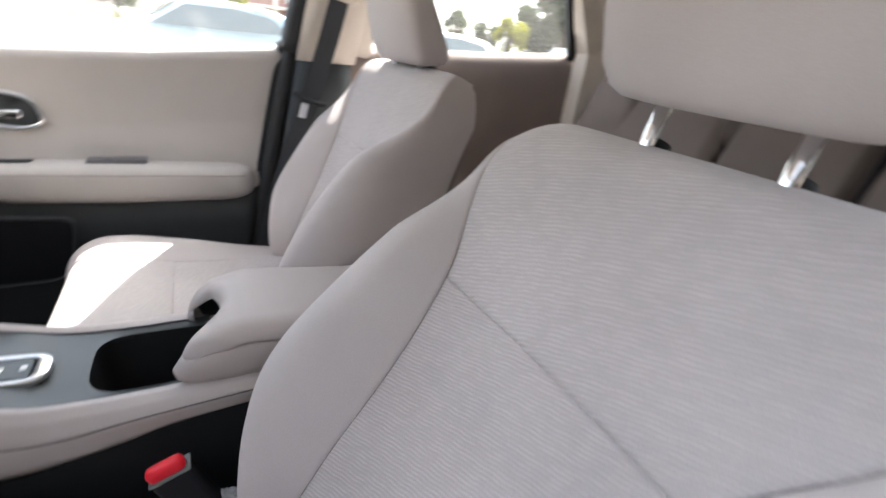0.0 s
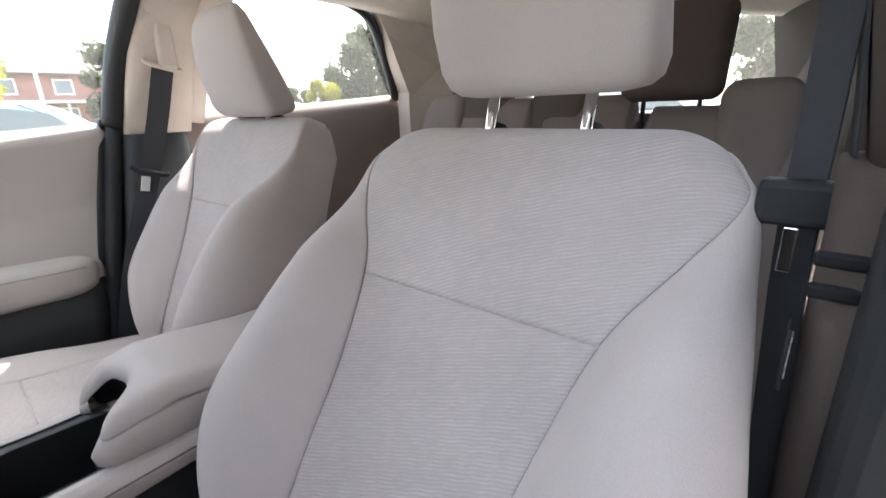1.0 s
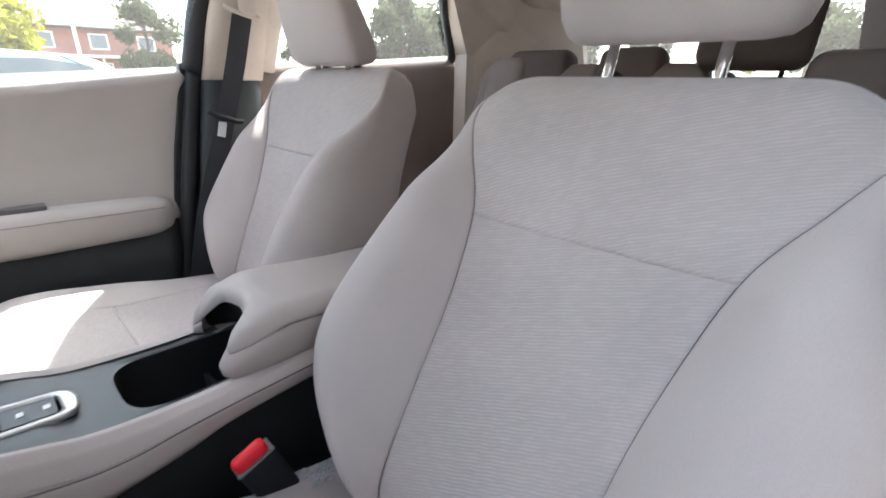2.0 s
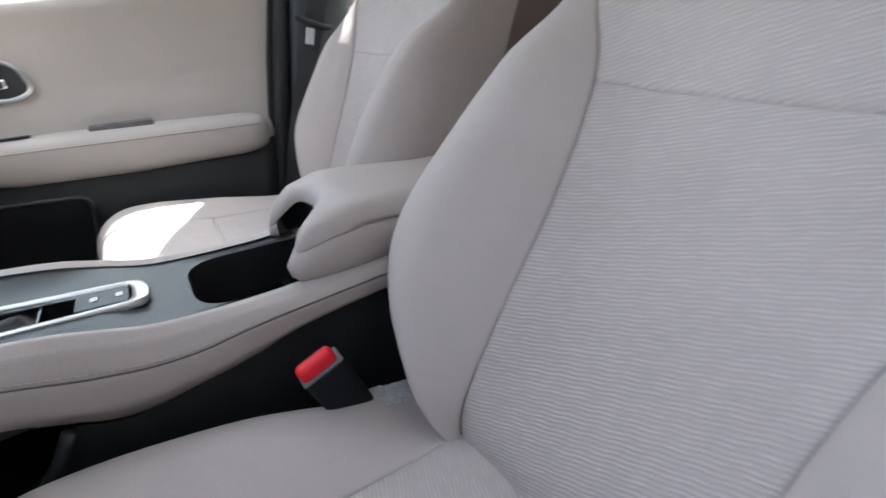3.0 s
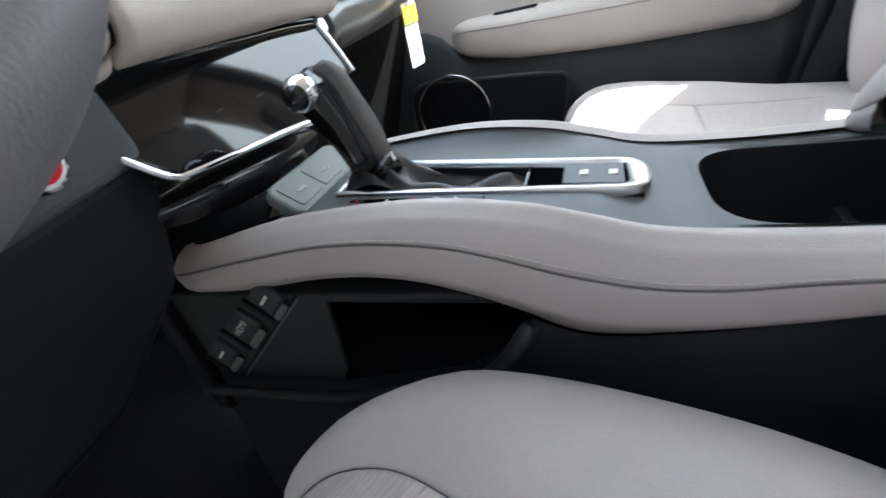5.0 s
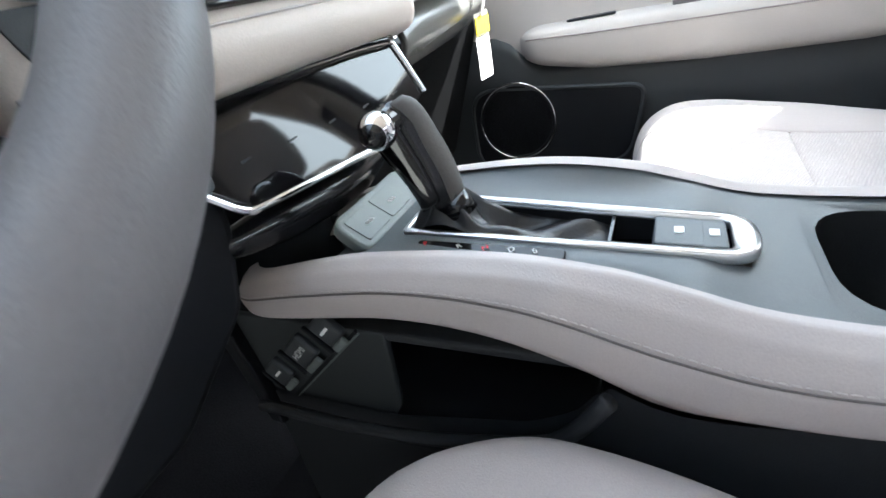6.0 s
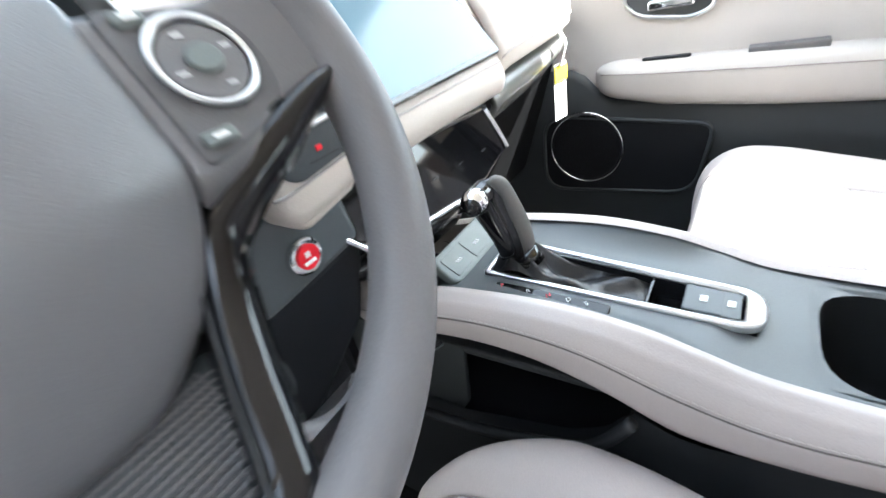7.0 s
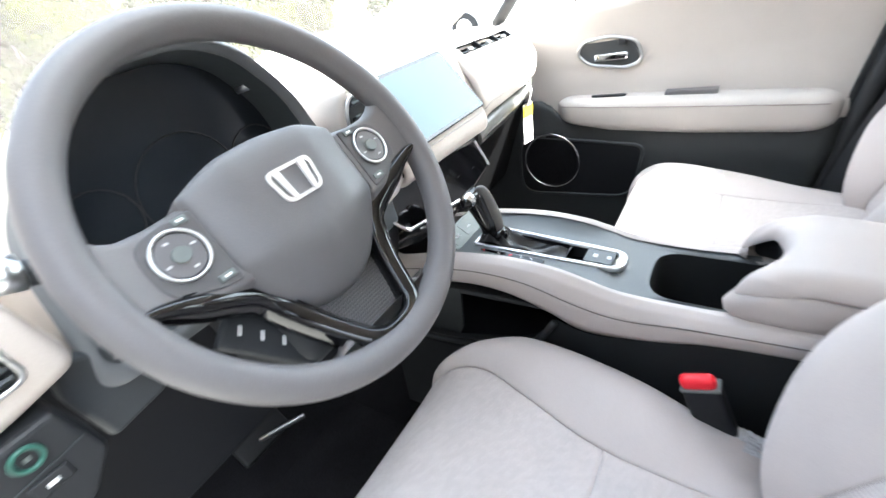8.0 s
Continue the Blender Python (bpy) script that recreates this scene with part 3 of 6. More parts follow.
# ---- centre console ----
def center_console():
    con = thing("center_console", "dark grey centre console with padded light grey leather sides", "console")
    top = curve_of([-0.12, 0.1, 0.2, 0.3, 0.4, 0.45, 0.49, 0.56, 0.65, 0.70, 0.76, 0.82], [0.80, 0.80, 0.797, 0.793, 0.80, 0.814, 0.825, 0.832, 0.828, 0.821, 0.808, 0.796])
    mid = curve_of([-0.12, 0.28, 0.39, 0.455, 0.536, 0.62, 0.705, 0.82], [0.790, 0.780, 0.773, 0.783, 0.808, 0.814, 0.804, 0.784])
    low = curve_of([-0.12, 0.237, 0.334, 0.38, 0.454, 0.51, 0.577, 0.65, 0.755, 0.82], [0.760, 0.744, 0.725, 0.717, 0.711, 0.736, 0.760, 0.765, 0.753, 0.758])
    inner, outer = 0.076, 0.106
    for sgn in (-1, 1):
        def rail(u, v, a, b, sgn=sgn):
            y = -0.12 + 0.938 * u
            k = a + (b - a) * v
            t, m, l = top(y), mid(y), low(y)
            tip = np.clip((y - 0.77) / 0.048, 0, 1) ** 2
            x = np.interp(k, [0, 0.12, 0.3, 0.5, 0.75, 1.0], [inner - 0.006, inner + 0.004, inner + 0.016, outer - 0.002, outer - 0.005, outer - 0.030])
            z = np.where(k < 0.5, t + (m - t) * np.interp(k, [0, 0.12, 0.3, 0.5], [0.12, 0.0, 0.28, 1.0]), m + (l - m) * (k - 0.5) / 0.5)
            return np.stack([sgn * (x - 0.022 * tip), y, z], -1)
        order = (lambda f: (lambda u, v: f(u, 1 - v))) if sgn < 0 else (lambda f: f)
        sheet("side_pad_top", order(lambda u, v: rail(u, v, 0, 0.5)), 110, 24, "leather", con, size=(0.9, 0.07), edge=(0.0032, 0.0042), sink=(1, 1, 0, 1) if sgn > 0 else (1, 1, 1, 0))
        sheet("side_pad_low", order(lambda u, v: rail(u, v, 0.5, 1.0)), 110, 20, "leather", con, size=(0.9, 0.05), edge=(0.0032, 0.0042))
        seam_line = [rail(np.array(k), np.array(1.0), 0.0, 0.462) for k in np.linspace(0.30, 0.985, 90)]
        tube("pad_seam", [rail(np.array(k), np.array(1.0), 0.0, 0.5) - np.array((sgn * 0.0024, 0, 0)) for k in np.linspace(0.02, 0.985, 120)], 0.0011, "seam_dark", con, "dark sewn seam", seg=6)
        stitches("stitch_line", [p + np.array((sgn * 0.0004, 0, 0.0004)) for p in seam_line], 0.0045, 0.0012, 0.0007, "thread", con, "row of pale stitches")
        # lower body wall; on the driver's side it drops to a low rim below the bridge
        def wall(u, v, sgn=sgn):
            y = -0.12 + 0.97 * u
            full = low(np.minimum(y, 0.8)) + 0.012
            rim = np.interp(y, [0.47, 0.490, 0.515, 0.55, 0.68, 0.85], [0.80, 0.745, 0.708, 0.686, 0.655, 0.648])
            arc = np.minimum(full, rim)
            z = 0.42 + ((arc if sgn < 0 else full) - 0.42) * v
            return np.stack([sgn * (0.088 + 0.02 * (1 - v)), y, z], -1)
        sheet("side_wall", (lambda u, v: wall(u, 1 - v)) if sgn > 0 else wall, 90, 12, "dark", con, sink=(0, 0, 0, 0), size=(0.8, 0.3), cluster=0)
    part("low_tray", box((0.19, 0.34, 0.012), (0, 0.68, 0.625), 0.004), "cave", con, "black tray under the bridge")
    tube("tray_rim", [(-0.104, 0.490, 0.745), (-0.106, 0.515, 0.708), (-0.108, 0.550, 0.686), (-0.108, 0.68, 0.655), (-0.108, 0.84, 0.648)], 0.006, "dark", con, n=30, seg=10)
    part("bridge_floor", box((0.17, 0.26, 0.010), (0, 0.62, 0.752), 0.003), "dark", con)
    # deck with the opening of the bin at its rear
    def deck_z(x, y):
        """The deck is dished: it meets the pads at its sides and the plane of the gate in its middle."""
        edge, plane = top(y) - 0.005, np.minimum(0.8125 + (y - 0.53) * 0.0833, top(y) - 0.007)
        k = np.clip((np.abs(x) - 0.040) / 0.032, 0, 1)
        return plane + (edge - plane) * k * k

    def deck(u, v, y0, y1, x0, x1):
        y, x = y0 + (y1 - y0) * u, x0 + (x1 - x0) * v
        return np.stack([x, y, deck_z(x, y)], -1)
    for nm, ar, gap in (("deck", (0.376, 0.70, 0.073, -0.073), (0.12, 0.815, 0.37, 0.70)), ("deck_side", (-0.12, 0.377, -0.060, -0.073), None), ("deck_side", (-0.12, 0.377, 0.073, 0.060), None)):
        sheet(nm, lambda u, v, ar=ar: deck(u, v, *ar), 60, 30, "deck", con, sink=(0, 0, 0, 0), size=(0.3, 0.15), cluster=0.0, hole=gap)
    o1 = rounded([(-0.062, -0.12), (0.062, -0.12), (0.062, 0.380), (-0.062, 0.380)], 0.001)
    o2 = rounded([(-0.058, -0.12), (0.058, -0.12), (0.058, 0.374), (-0.058, 0.374)], [0.005, 0.005, 0.04, 0.04])
    rings = [[(x, y, float(deck_z(x, y)) + dz) for x, y in o] for o, dz in ((o1, -0.0004), (o2, -0.0004), (o2, -0.006))]
    rings += [[(x * 0.97, y, 0.70) for x, y in o2], [(x * 0.94, y - 0.003, 0.668) for x, y in o2]]
    rr = [np.array(r)[::-1] for r in rings]
    nb = len(o1)
    mesh_object("bin_lining", np.vstack(rr[1:]), grid_faces(4, nb, True) + [tuple(range(3 * nb, 4 * nb))], "dark", con, "deep black storage bin")
    mesh_object("bin_flange", np.vstack(rr[:2]), grid_faces(2, nb, True), "deck", con)
    part("bin_divider", box((0.10, 0.008, 0.07), (0, 0.27, 0.70), 0.002), "dark", con)
    # selector gate: chrome frame, recess, boot
    slope = math.atan2(0.020, 0.24)
    g = Matrix.Translation((-0.005, 0.53, 0.8125)) @ Matrix.Rotation(slope, 4, "X")
    gate = new("selector_gate")
    gate.parent = con
    outline = rounded([(-0.026, -0.122), (0.026, -0.122), (0.034, 0.12), (-0.034, 0.12)], [0.022, 0.022, 0.006, 0.006], 8)
    hole = rounded([(-0.020, -0.107), (0.020, -0.107), (0.029, 0.114), (-0.029, 0.114)], [0.008, 0.008, 0.004, 0.004], 8)
    vo = [g @ Vector((x, y, z)) for z, ol in ((-0.004, outline), (0.0015, outline), (0.003, [(x * 0.97, y * 0.99) for x, y in outline]), (0.003, hole), (-0.004, hole)) for x, y in ol]
    n = len(outline)
    mesh_object("chrome_frame", vo, grid_faces(5, n, True), "satin", gate, "bright silver surround")
    well = [g @ Vector((x, y, z)) for z in (-0.003, -0.032) for x, y in hole]
    mesh_object("well", well, [f[::-1] for f in grid_faces(2, n, True)] + [tuple(range(n, 2 * n))], "cave", gate, "black well", smooth=False)
    # folded leather boot: a sheet that fills the front of the gate and rises in creases to the lever
    def boot(u, v):
        y, x = -0.033 + 0.146 * u, (-0.0225 + 0.045 * v) * (1.0 + 0.22 * u)
        dy, dx = y - 0.088, x + 0.006
        r = np.hypot(dy * 0.75, dx)
        ang = np.arctan2(dx, dy)
        rim = np.minimum(1.0, np.minimum(np.minimum(u, 1 - u) * 9, np.minimum(v, 1 - v) * 7))
        fold = 0.0042 * np.sin(5 * ang + 46 * r + 1.2) + 0.0026 * np.sin(9 * ang - 70 * r) + 0.0030 * np.sin(95 * y + 160 * x)
        z = -0.013 + 0.036 * np.exp(-((r / 0.019) ** 2)) + 0.010 * np.exp(-((r / 0.06) ** 2)) + fold * rim * np.clip(r / 0.02, 0.15, 1)
        m4 = np.array(g)
        return np.stack([x, y, z], -1) @ m4[:3, :3].T + m4[:3, 3]
    sheet("boot", boot, 70, 40, "knob_skin", gate, "creased black leather boot", sink=(0, 0, 0, 0), cluster=0)
    part("partition", box((0.046, 0.003, 0.012), g @ Vector((0, -0.034, -0.008)), 0.001), "gloss", gate)
    part("tray", box((0.040, 0.028, 0.004), g @ Vector((0, -0.052, -0.022)), 0.001), "gloss", gate)
    for yy, ln, nm in ((-0.080, 0.030, "brake_switch"), (-0.1005, 0.015, "hold_switch")):
        b = part(nm, prism(rounded([(-0.017, -ln / 2), (0.017, -ln / 2), (0.018, ln / 2), (-0.018, ln / 2)], 0.003), 0.026, g @ Matrix.Translation((0, yy + 0.004, -0.024)), 0.0015), "deck", gate, "grey push switch")
        part("mark", box((0.008, 0.006, 0.0006), g @ Vector((0, yy + 0.004, 0.0024)), 0), "white", b)
    # gear position strip
    strip = part("gear_strip", prism(rounded([(-0.006, -0.055), (0.006, -0.055), (0.006, 0.055), (-0.006, 0.055)], 0.004), 0.004, Matrix.Translation((-0.051, 0.575, 0.8145)) @ Matrix.Rotation(slope * 0.5, 4, "X") @ Matrix.Rotation(radians(-14), 4, "Y"), 0.001), "gloss", con, "black strip with gear letters")
    for yy, ch, mt in ((0.622, "P", "red"), (0.595, "R", "white"), (0.575, "N", "red"), (0.556, "D", "white"), (0.540, "S", "white")):
        cu = bpy.data.curves.new("letter", "FONT")
        cu.body, cu.size, cu.align_x, cu.align_y = ch, 0.0065, "CENTER", "CENTER"
        tmp = new("letter_source", cu)
        me = bpy.data.meshes.new_from_object(tmp.evaluated_get(bpy.context.evaluated_depsgraph_get()))
        bpy.data.objects.remove(tmp)
        me.materials.append(M[mt])
        ob = new("letter", me)
        ob.parent = strip
        ob.matrix_world = Matrix.Translation((-0.051, yy, 0.8198 + 0.04 * (yy - 0.575))) @ Matrix.Rotation(radians(-14), 4, "Y") @ Matrix.Rotation(radians(-50), 4, "Z")
    # sloping switch plate in front of the gate
    m = Matrix.Translation((-0.004, 0.683, 0.829)) @ Matrix.Rotation(radians(36), 4, "X")
    plate = part("switch_plate", prism(rounded([(-0.058, -0.019), (0.058, -0.019), (0.054, 0.020), (-0.054, 0.020)], 0.012), 0.012, m @ Matrix.Translation((0, 0, -0.010)), 0.003), "switch_grey", con, "pale grey-green switch plate")
    for sx in (-0.030, 0.008):
        k2 = part("heater_switch", prism(rounded([(-0.017, -0.013), (0.017, -0.013), (0.017, 0.013), (-0.017, 0.013)], 0.003), 0.0014, m @ Matrix.Translation((sx, 0, 0.0015)), 0.0005), "switch_grey", plate)
        for k in (-1, 0, 1):
            part("mark", box((0.0016, 0.007, 0.0006), m @ Vector((sx + 0.0035 * k, 0.0, 0.0031)), 0), "white", k2)
    # socket panel under the front of the bridge, facing the driver
    mp = Matrix(((0, 0, -1, -0.080), (1, 0, 0, 0), (0, 1, 0, 0), (0, 0, 0, 1)))
    wall2 = part("socket_panel", prism(rounded([(0.660, 0.757), (0.672, 0.667), (0.690, 0.640), (0.808, 0.620), (0.850, 0.636), (0.850, 0.757)], 0.008), 0.006, mp, 0.002), "panel_dark", con, "dark grey socket panel under the bridge")
    ca, sa = math.cos(radians(42)), math.sin(radians(42))
    for yy, zz, w, word in ((0.719, 0.756, 0.034, ""), (0.764, 0.722, 0.046, "HDMI"), (0.812, 0.684, 0.040, "")):
        t2 = part("socket_cover", box((0.008, 0.82 * w, 0.028), (-0.088, yy, zz), 0.003, turn=Matrix.Rotation(radians(-42), 4, "X")), "grey", wall2, "hinged socket cover")
        part("tab", box((0.004, 0.66 * w, 0.008), (-0.0915, yy - 0.018 * sa, zz - 0.018 * ca), 0.002, turn=Matrix.Rotation(radians(-42), 4, "X")), "switch_grey", t2, "pale finger tab")
        part("divider", box((0.004, 0.004, 0.036), (-0.0885, yy + 0.5 * w * ca + 0.004, zz - 0.5 * w * sa - 0.004), 0.001, turn=Matrix.Rotation(radians(-42), 4, "X")), "cave", wall2, "black gap")
        if word:
            cu = bpy.data.curves.new("word", "FONT")
            cu.body, cu.size, cu.align_x, cu.align_y = word, 0.010, "CENTER", "CENTER"
            tmp = new("word_source", cu)
            me = bpy.data.meshes.new_from_object(tmp.evaluated_get(bpy.context.evaluated_depsgraph_get()))
            bpy.data.objects.remove(tmp)
            me.materials.append(M["white"])
            ob = new("word", me)
            ob.parent = t2
            ob.matrix_world = Matrix(((0, 0, -1, -0.0924), (-ca, sa, 0, yy), (sa, ca, 0, zz), (0, 0, 0, 1)))
        else:
            part("mark", box((0.0006, 0.014, 0.003), (-0.0922, yy, zz), 0, turn=Matrix.Rotation(radians(-42), 4, "X")), "white", t2)
    for off, th, mt, nm in ((0.0255, 0.0035, "cave", "strip_gap"), (0.0285, 0.0016, "switch_grey", "strip_edge")):
        part(nm, box((0.004, 0.16, th), (-0.0865, 0.765 - off * sa, 0.722 - off * ca), 0.0006, turn=Matrix.Rotation(radians(-42), 4, "X")), mt, wall2)
    # armrest: padded lid with a round notch in its front edge
    arm = new("armrest")
    arm.parent = con
    yf = curve_of([-0.0885, -0.0865, -0.080, -0.070, -0.058, -0.046, -0.030, 0.0, 0.036, 0.050, 0.060, 0.070, 0.080, 0.0865, 0.0885],
                  [0.200, 0.232, 0.260, 0.272, 0.268, 0.253, 0.236, 0.226, 0.234, 0.248, 0.261, 0.268, 0.260, 0.232, 0.205])

    def crown(y):
        return np.interp(y, [-0.16, 0.05, 0.15, 0.20, 0.235, 0.26, 0.275, 0.292], [0.838, 0.849, 0.861, 0.864, 0.860, 0.850, 0.843, 0.836])

    def seam_z(y):
        return np.interp(y, [-0.16, 0.10, 0.16, 0.20, 0.237, 0.265, 0.292], [0.814, 0.829, 0.839, 0.843, 0.838, 0.828, 0.818])

    nu, nv, rr2 = 64, 70, 0.030
    xs = -0.088 + 0.176 * clustered(nu, 0.85)
    vs = 1 - (1 - np.linspace(0, 1, nv)) ** 2.2
    xx = np.repeat(xs[:, None], nv, 1)
    yy = -0.16 + (yf(xx) + 0.16) * vs[None, :]
    grad = np.gradient(yf(xs), xs)[:, None]
    near = np.clip((0.068 - np.abs(xx)) / 0.016, 0, 1)
    near = near * near * (3 - 2 * near)
    side_d, front_d = (0.088 - np.abs(xx)) / rr2, (yf(xx) - yy) / np.sqrt(1 + grad**2) / (rr2 * (1 - near) + 0.014 * near)
    d = np.minimum(side_d, front_d)
    rim_z = seam_z(yy) * (1 - near) + (crown(yy) - 0.018) * near
    zz = rim_z + (crown(yy) - rim_z) * np.sqrt(np.clip(1 - np.clip(1 - d, 0, 1) ** 2.2, 0, None))
    far = np.clip((xx - 0.025) / 0.035, 0, 1)
    zz = zz - far * far * (3 - 2 * far) * np.interp(yy, [0.19, 0.235, 0.255, 0.28], [0, 0.007, 0.016, 0.030])
    grid = np.stack([xx, yy, zz], -1)
    idx = np.arange(nu * nv).reshape(nu, nv)
    edge_ids = list(idx[0, :-1]) + list(idx[:, -1]) + list(idx[-1, :-1][::-1])
    rim = grid.reshape(-1, 3)[edge_ids]
    tang = np.gradient(rim[:, :2], axis=0)
    tang /= np.linalg.norm(tang, axis=1, keepdims=True) + 1e-9
    outn = np.stack([-tang[:, 1], tang[:, 0]], 1)
    for _ in range(12):
        outn[1:-1] = (outn[:-2] + outn[1:-1] + outn[2:]) / 3
    outn /= np.linalg.norm(outn, axis=1, keepdims=True)

    def skirt(rows):
        out = []
        for o, f, dz in rows:
            top_z = rim[:, 2]
            bot_z = np.interp(rim[:, 1], [-0.16, 0.24, 0.292], [0.793, 0.791, 0.783])
            ahead = 0.010 * np.clip((rim[:, 1] - 0.16) / 0.10, 0, 1) ** 2 * max(0.0, math.sin(math.pi * min(1, 1.03 - f))) * (rim[:, 0] < 0)
            out.append(np.column_stack([rim[:, 0] + outn[:, 0] * o, rim[:, 1] + outn[:, 1] * o + ahead, bot_z + (top_z - bot_z) * f + dz]))
        return out
    ne = len(edge_ids)
    lid_rows = skirt([(0.0004, 0.99, 0), (0.0002, 0.978, 0), (-0.0004, 0.970, 0), (-0.0014, 0.966, 0)])
    verts = np.vstack([grid.reshape(-1, 3)] + lid_rows)
    faces = grid_faces(nu, nv)
    chain = [edge_ids] + [[nu * nv + k * ne + i for i in range(ne)] for k in range(4)]
    for c0, c1 in zip(chain, chain[1:]):
        faces += [(c0[i], c0[i + 1], c1[i + 1], c1[i]) for i in range(ne - 1)]
    mesh_object("armrest_lid", verts, faces, "leather", arm)
    rows = skirt([(-0.0014, 0.966, -0.0003), (-0.0004, 0.960, 0), (0.0004, 0.945, 0), (0.0022, 0.6, 0), (0.0018, 0.3, 0), (-0.001, 0.1, 0), (-0.006, 0.0, 0), (-0.03, -0.05, 0)])
    inside = np.abs(rim[:, 0]) < 0.060
    verts = np.vstack(rows)
    walls = grid_faces(8, ne)
    mesh_object("armrest_base", verts, [f for f in walls if not all(inside[i % ne] for i in f)], "leather", arm)
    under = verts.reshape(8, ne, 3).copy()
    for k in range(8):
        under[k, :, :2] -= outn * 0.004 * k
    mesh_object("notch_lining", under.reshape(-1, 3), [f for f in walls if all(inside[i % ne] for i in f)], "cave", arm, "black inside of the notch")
    return con


center_console()


def selector():
    lev = thing("gear_selector", "black leather and gloss gear lever with chrome button", "gear lever")
    path = smooth_path([(-0.012, 0.616, 0.828), (-0.012, 0.622, 0.858), (-0.013, 0.632, 0.885), (-0.016, 0.640, 0.906), (-0.022, 0.646, 0.919)], 24)
    rings = []
    for i, p in enumerate(path):
        t = i / 23
        a_w, b_w = 0.011 + 0.006 * math.sin(math.pi * min(1, t * 0.75 + 0.1)), 0.012 + 0.007 * t
        if t > 0.7:
            k = math.sqrt(max(0.02, 1 - ((t - 0.7) / 0.3) ** 2.6))
            a_w, b_w = a_w * k, b_w * k
        rings.append([(p[0] + a_w * math.cos(a), p[1] + b_w * math.sin(a) * 0.9, p[2] + b_w * math.sin(a) * -0.45) for a in np.linspace(0, 2 * np.pi, 28, endpoint=False)])
    loft("grip", rings, "knob_gloss", lev)
    rings = []
    for i, p in enumerate(path[2:23]):
        t = (i + 2) / 23
        a_w, b_w = 0.010 + 0.005 * math.sin(math.pi * min(1, t * 0.75 + 0.1)), 0.008 + 0.006 * t
        if t > 0.75:
            k = math.sqrt(max(0.02, 1 - ((t - 0.75) / 0.25) ** 2.6))
            a_w, b_w = a_w * k, b_w * k
        rings.append([(p[0] + 0.003 + a_w * math.cos(a), p[1] - 0.0065 + b_w * math.sin(a) * 0.9, p[2] + 0.003 + b_w * math.sin(a) * -0.45) for a in np.linspace(0, 2 * np.pi, 24, endpoint=False)])
    loft("leather_strip", rings, "strip", lev, "matte grey-brown leather back")
    rings = []
    for i, p in enumerate(path[3:22]):
        t = i / 18
        h = 0.011 + 0.006 * t
        rings.append([(p[0] - 0.0165 - 0.003 * t + 0.004 * math.cos(a), p[1] + 0.004 + h * math.sin(a) * 0.75, p[2] - h * math.sin(a) * 0.4) for a in np.linspace(0, 2 * np.pi, 20, endpoint=False)])
    loft("side_cap", rings, "gloss", lev, "piano black side cap")
    b = bmesh.new()
    bmesh.ops.create_uvsphere(b, u_segments=24, v_segments=16, radius=0.0135)
    bmesh.ops.transform(b, matrix=Matrix.Translation((-0.040, 0.642, 0.906)) @ Matrix.Diagonal((1.1, 1, 1, 1)), verts=b.verts)
    part("button", b, "chrome", lev, "round chrome release button", True)
    b = bmesh.new()
    bmesh.ops.create_uvsphere(b, u_segments=24, v_segments=16, radius=0.0098)
    bmesh.ops.transform(b, matrix=Matrix.Translation((-0.0475, 0.6405, 0.9055)), verts=b.verts)
    part("button_face", b, "gloss", lev, "gloss black button face", True)
    b = bmesh.new()
    bmesh.ops.create_cone(b, segments=24, radius1=0.012, radius2=0.014, depth=0.02, cap_ends=True)
    bmesh.ops.transform(b, matrix=Matrix.Translation((-0.029, 0.642, 0.906)) @ Matrix.Rotation(radians(90), 4, "Y"), verts=b.verts)
    part("button_collar", b, "gloss", lev)
    tube("collar", [(-0.012, 0.606, 0.824), (-0.012, 0.614, 0.838)], 0.0145, "gloss", lev, seg=24)
    return lev


selector()


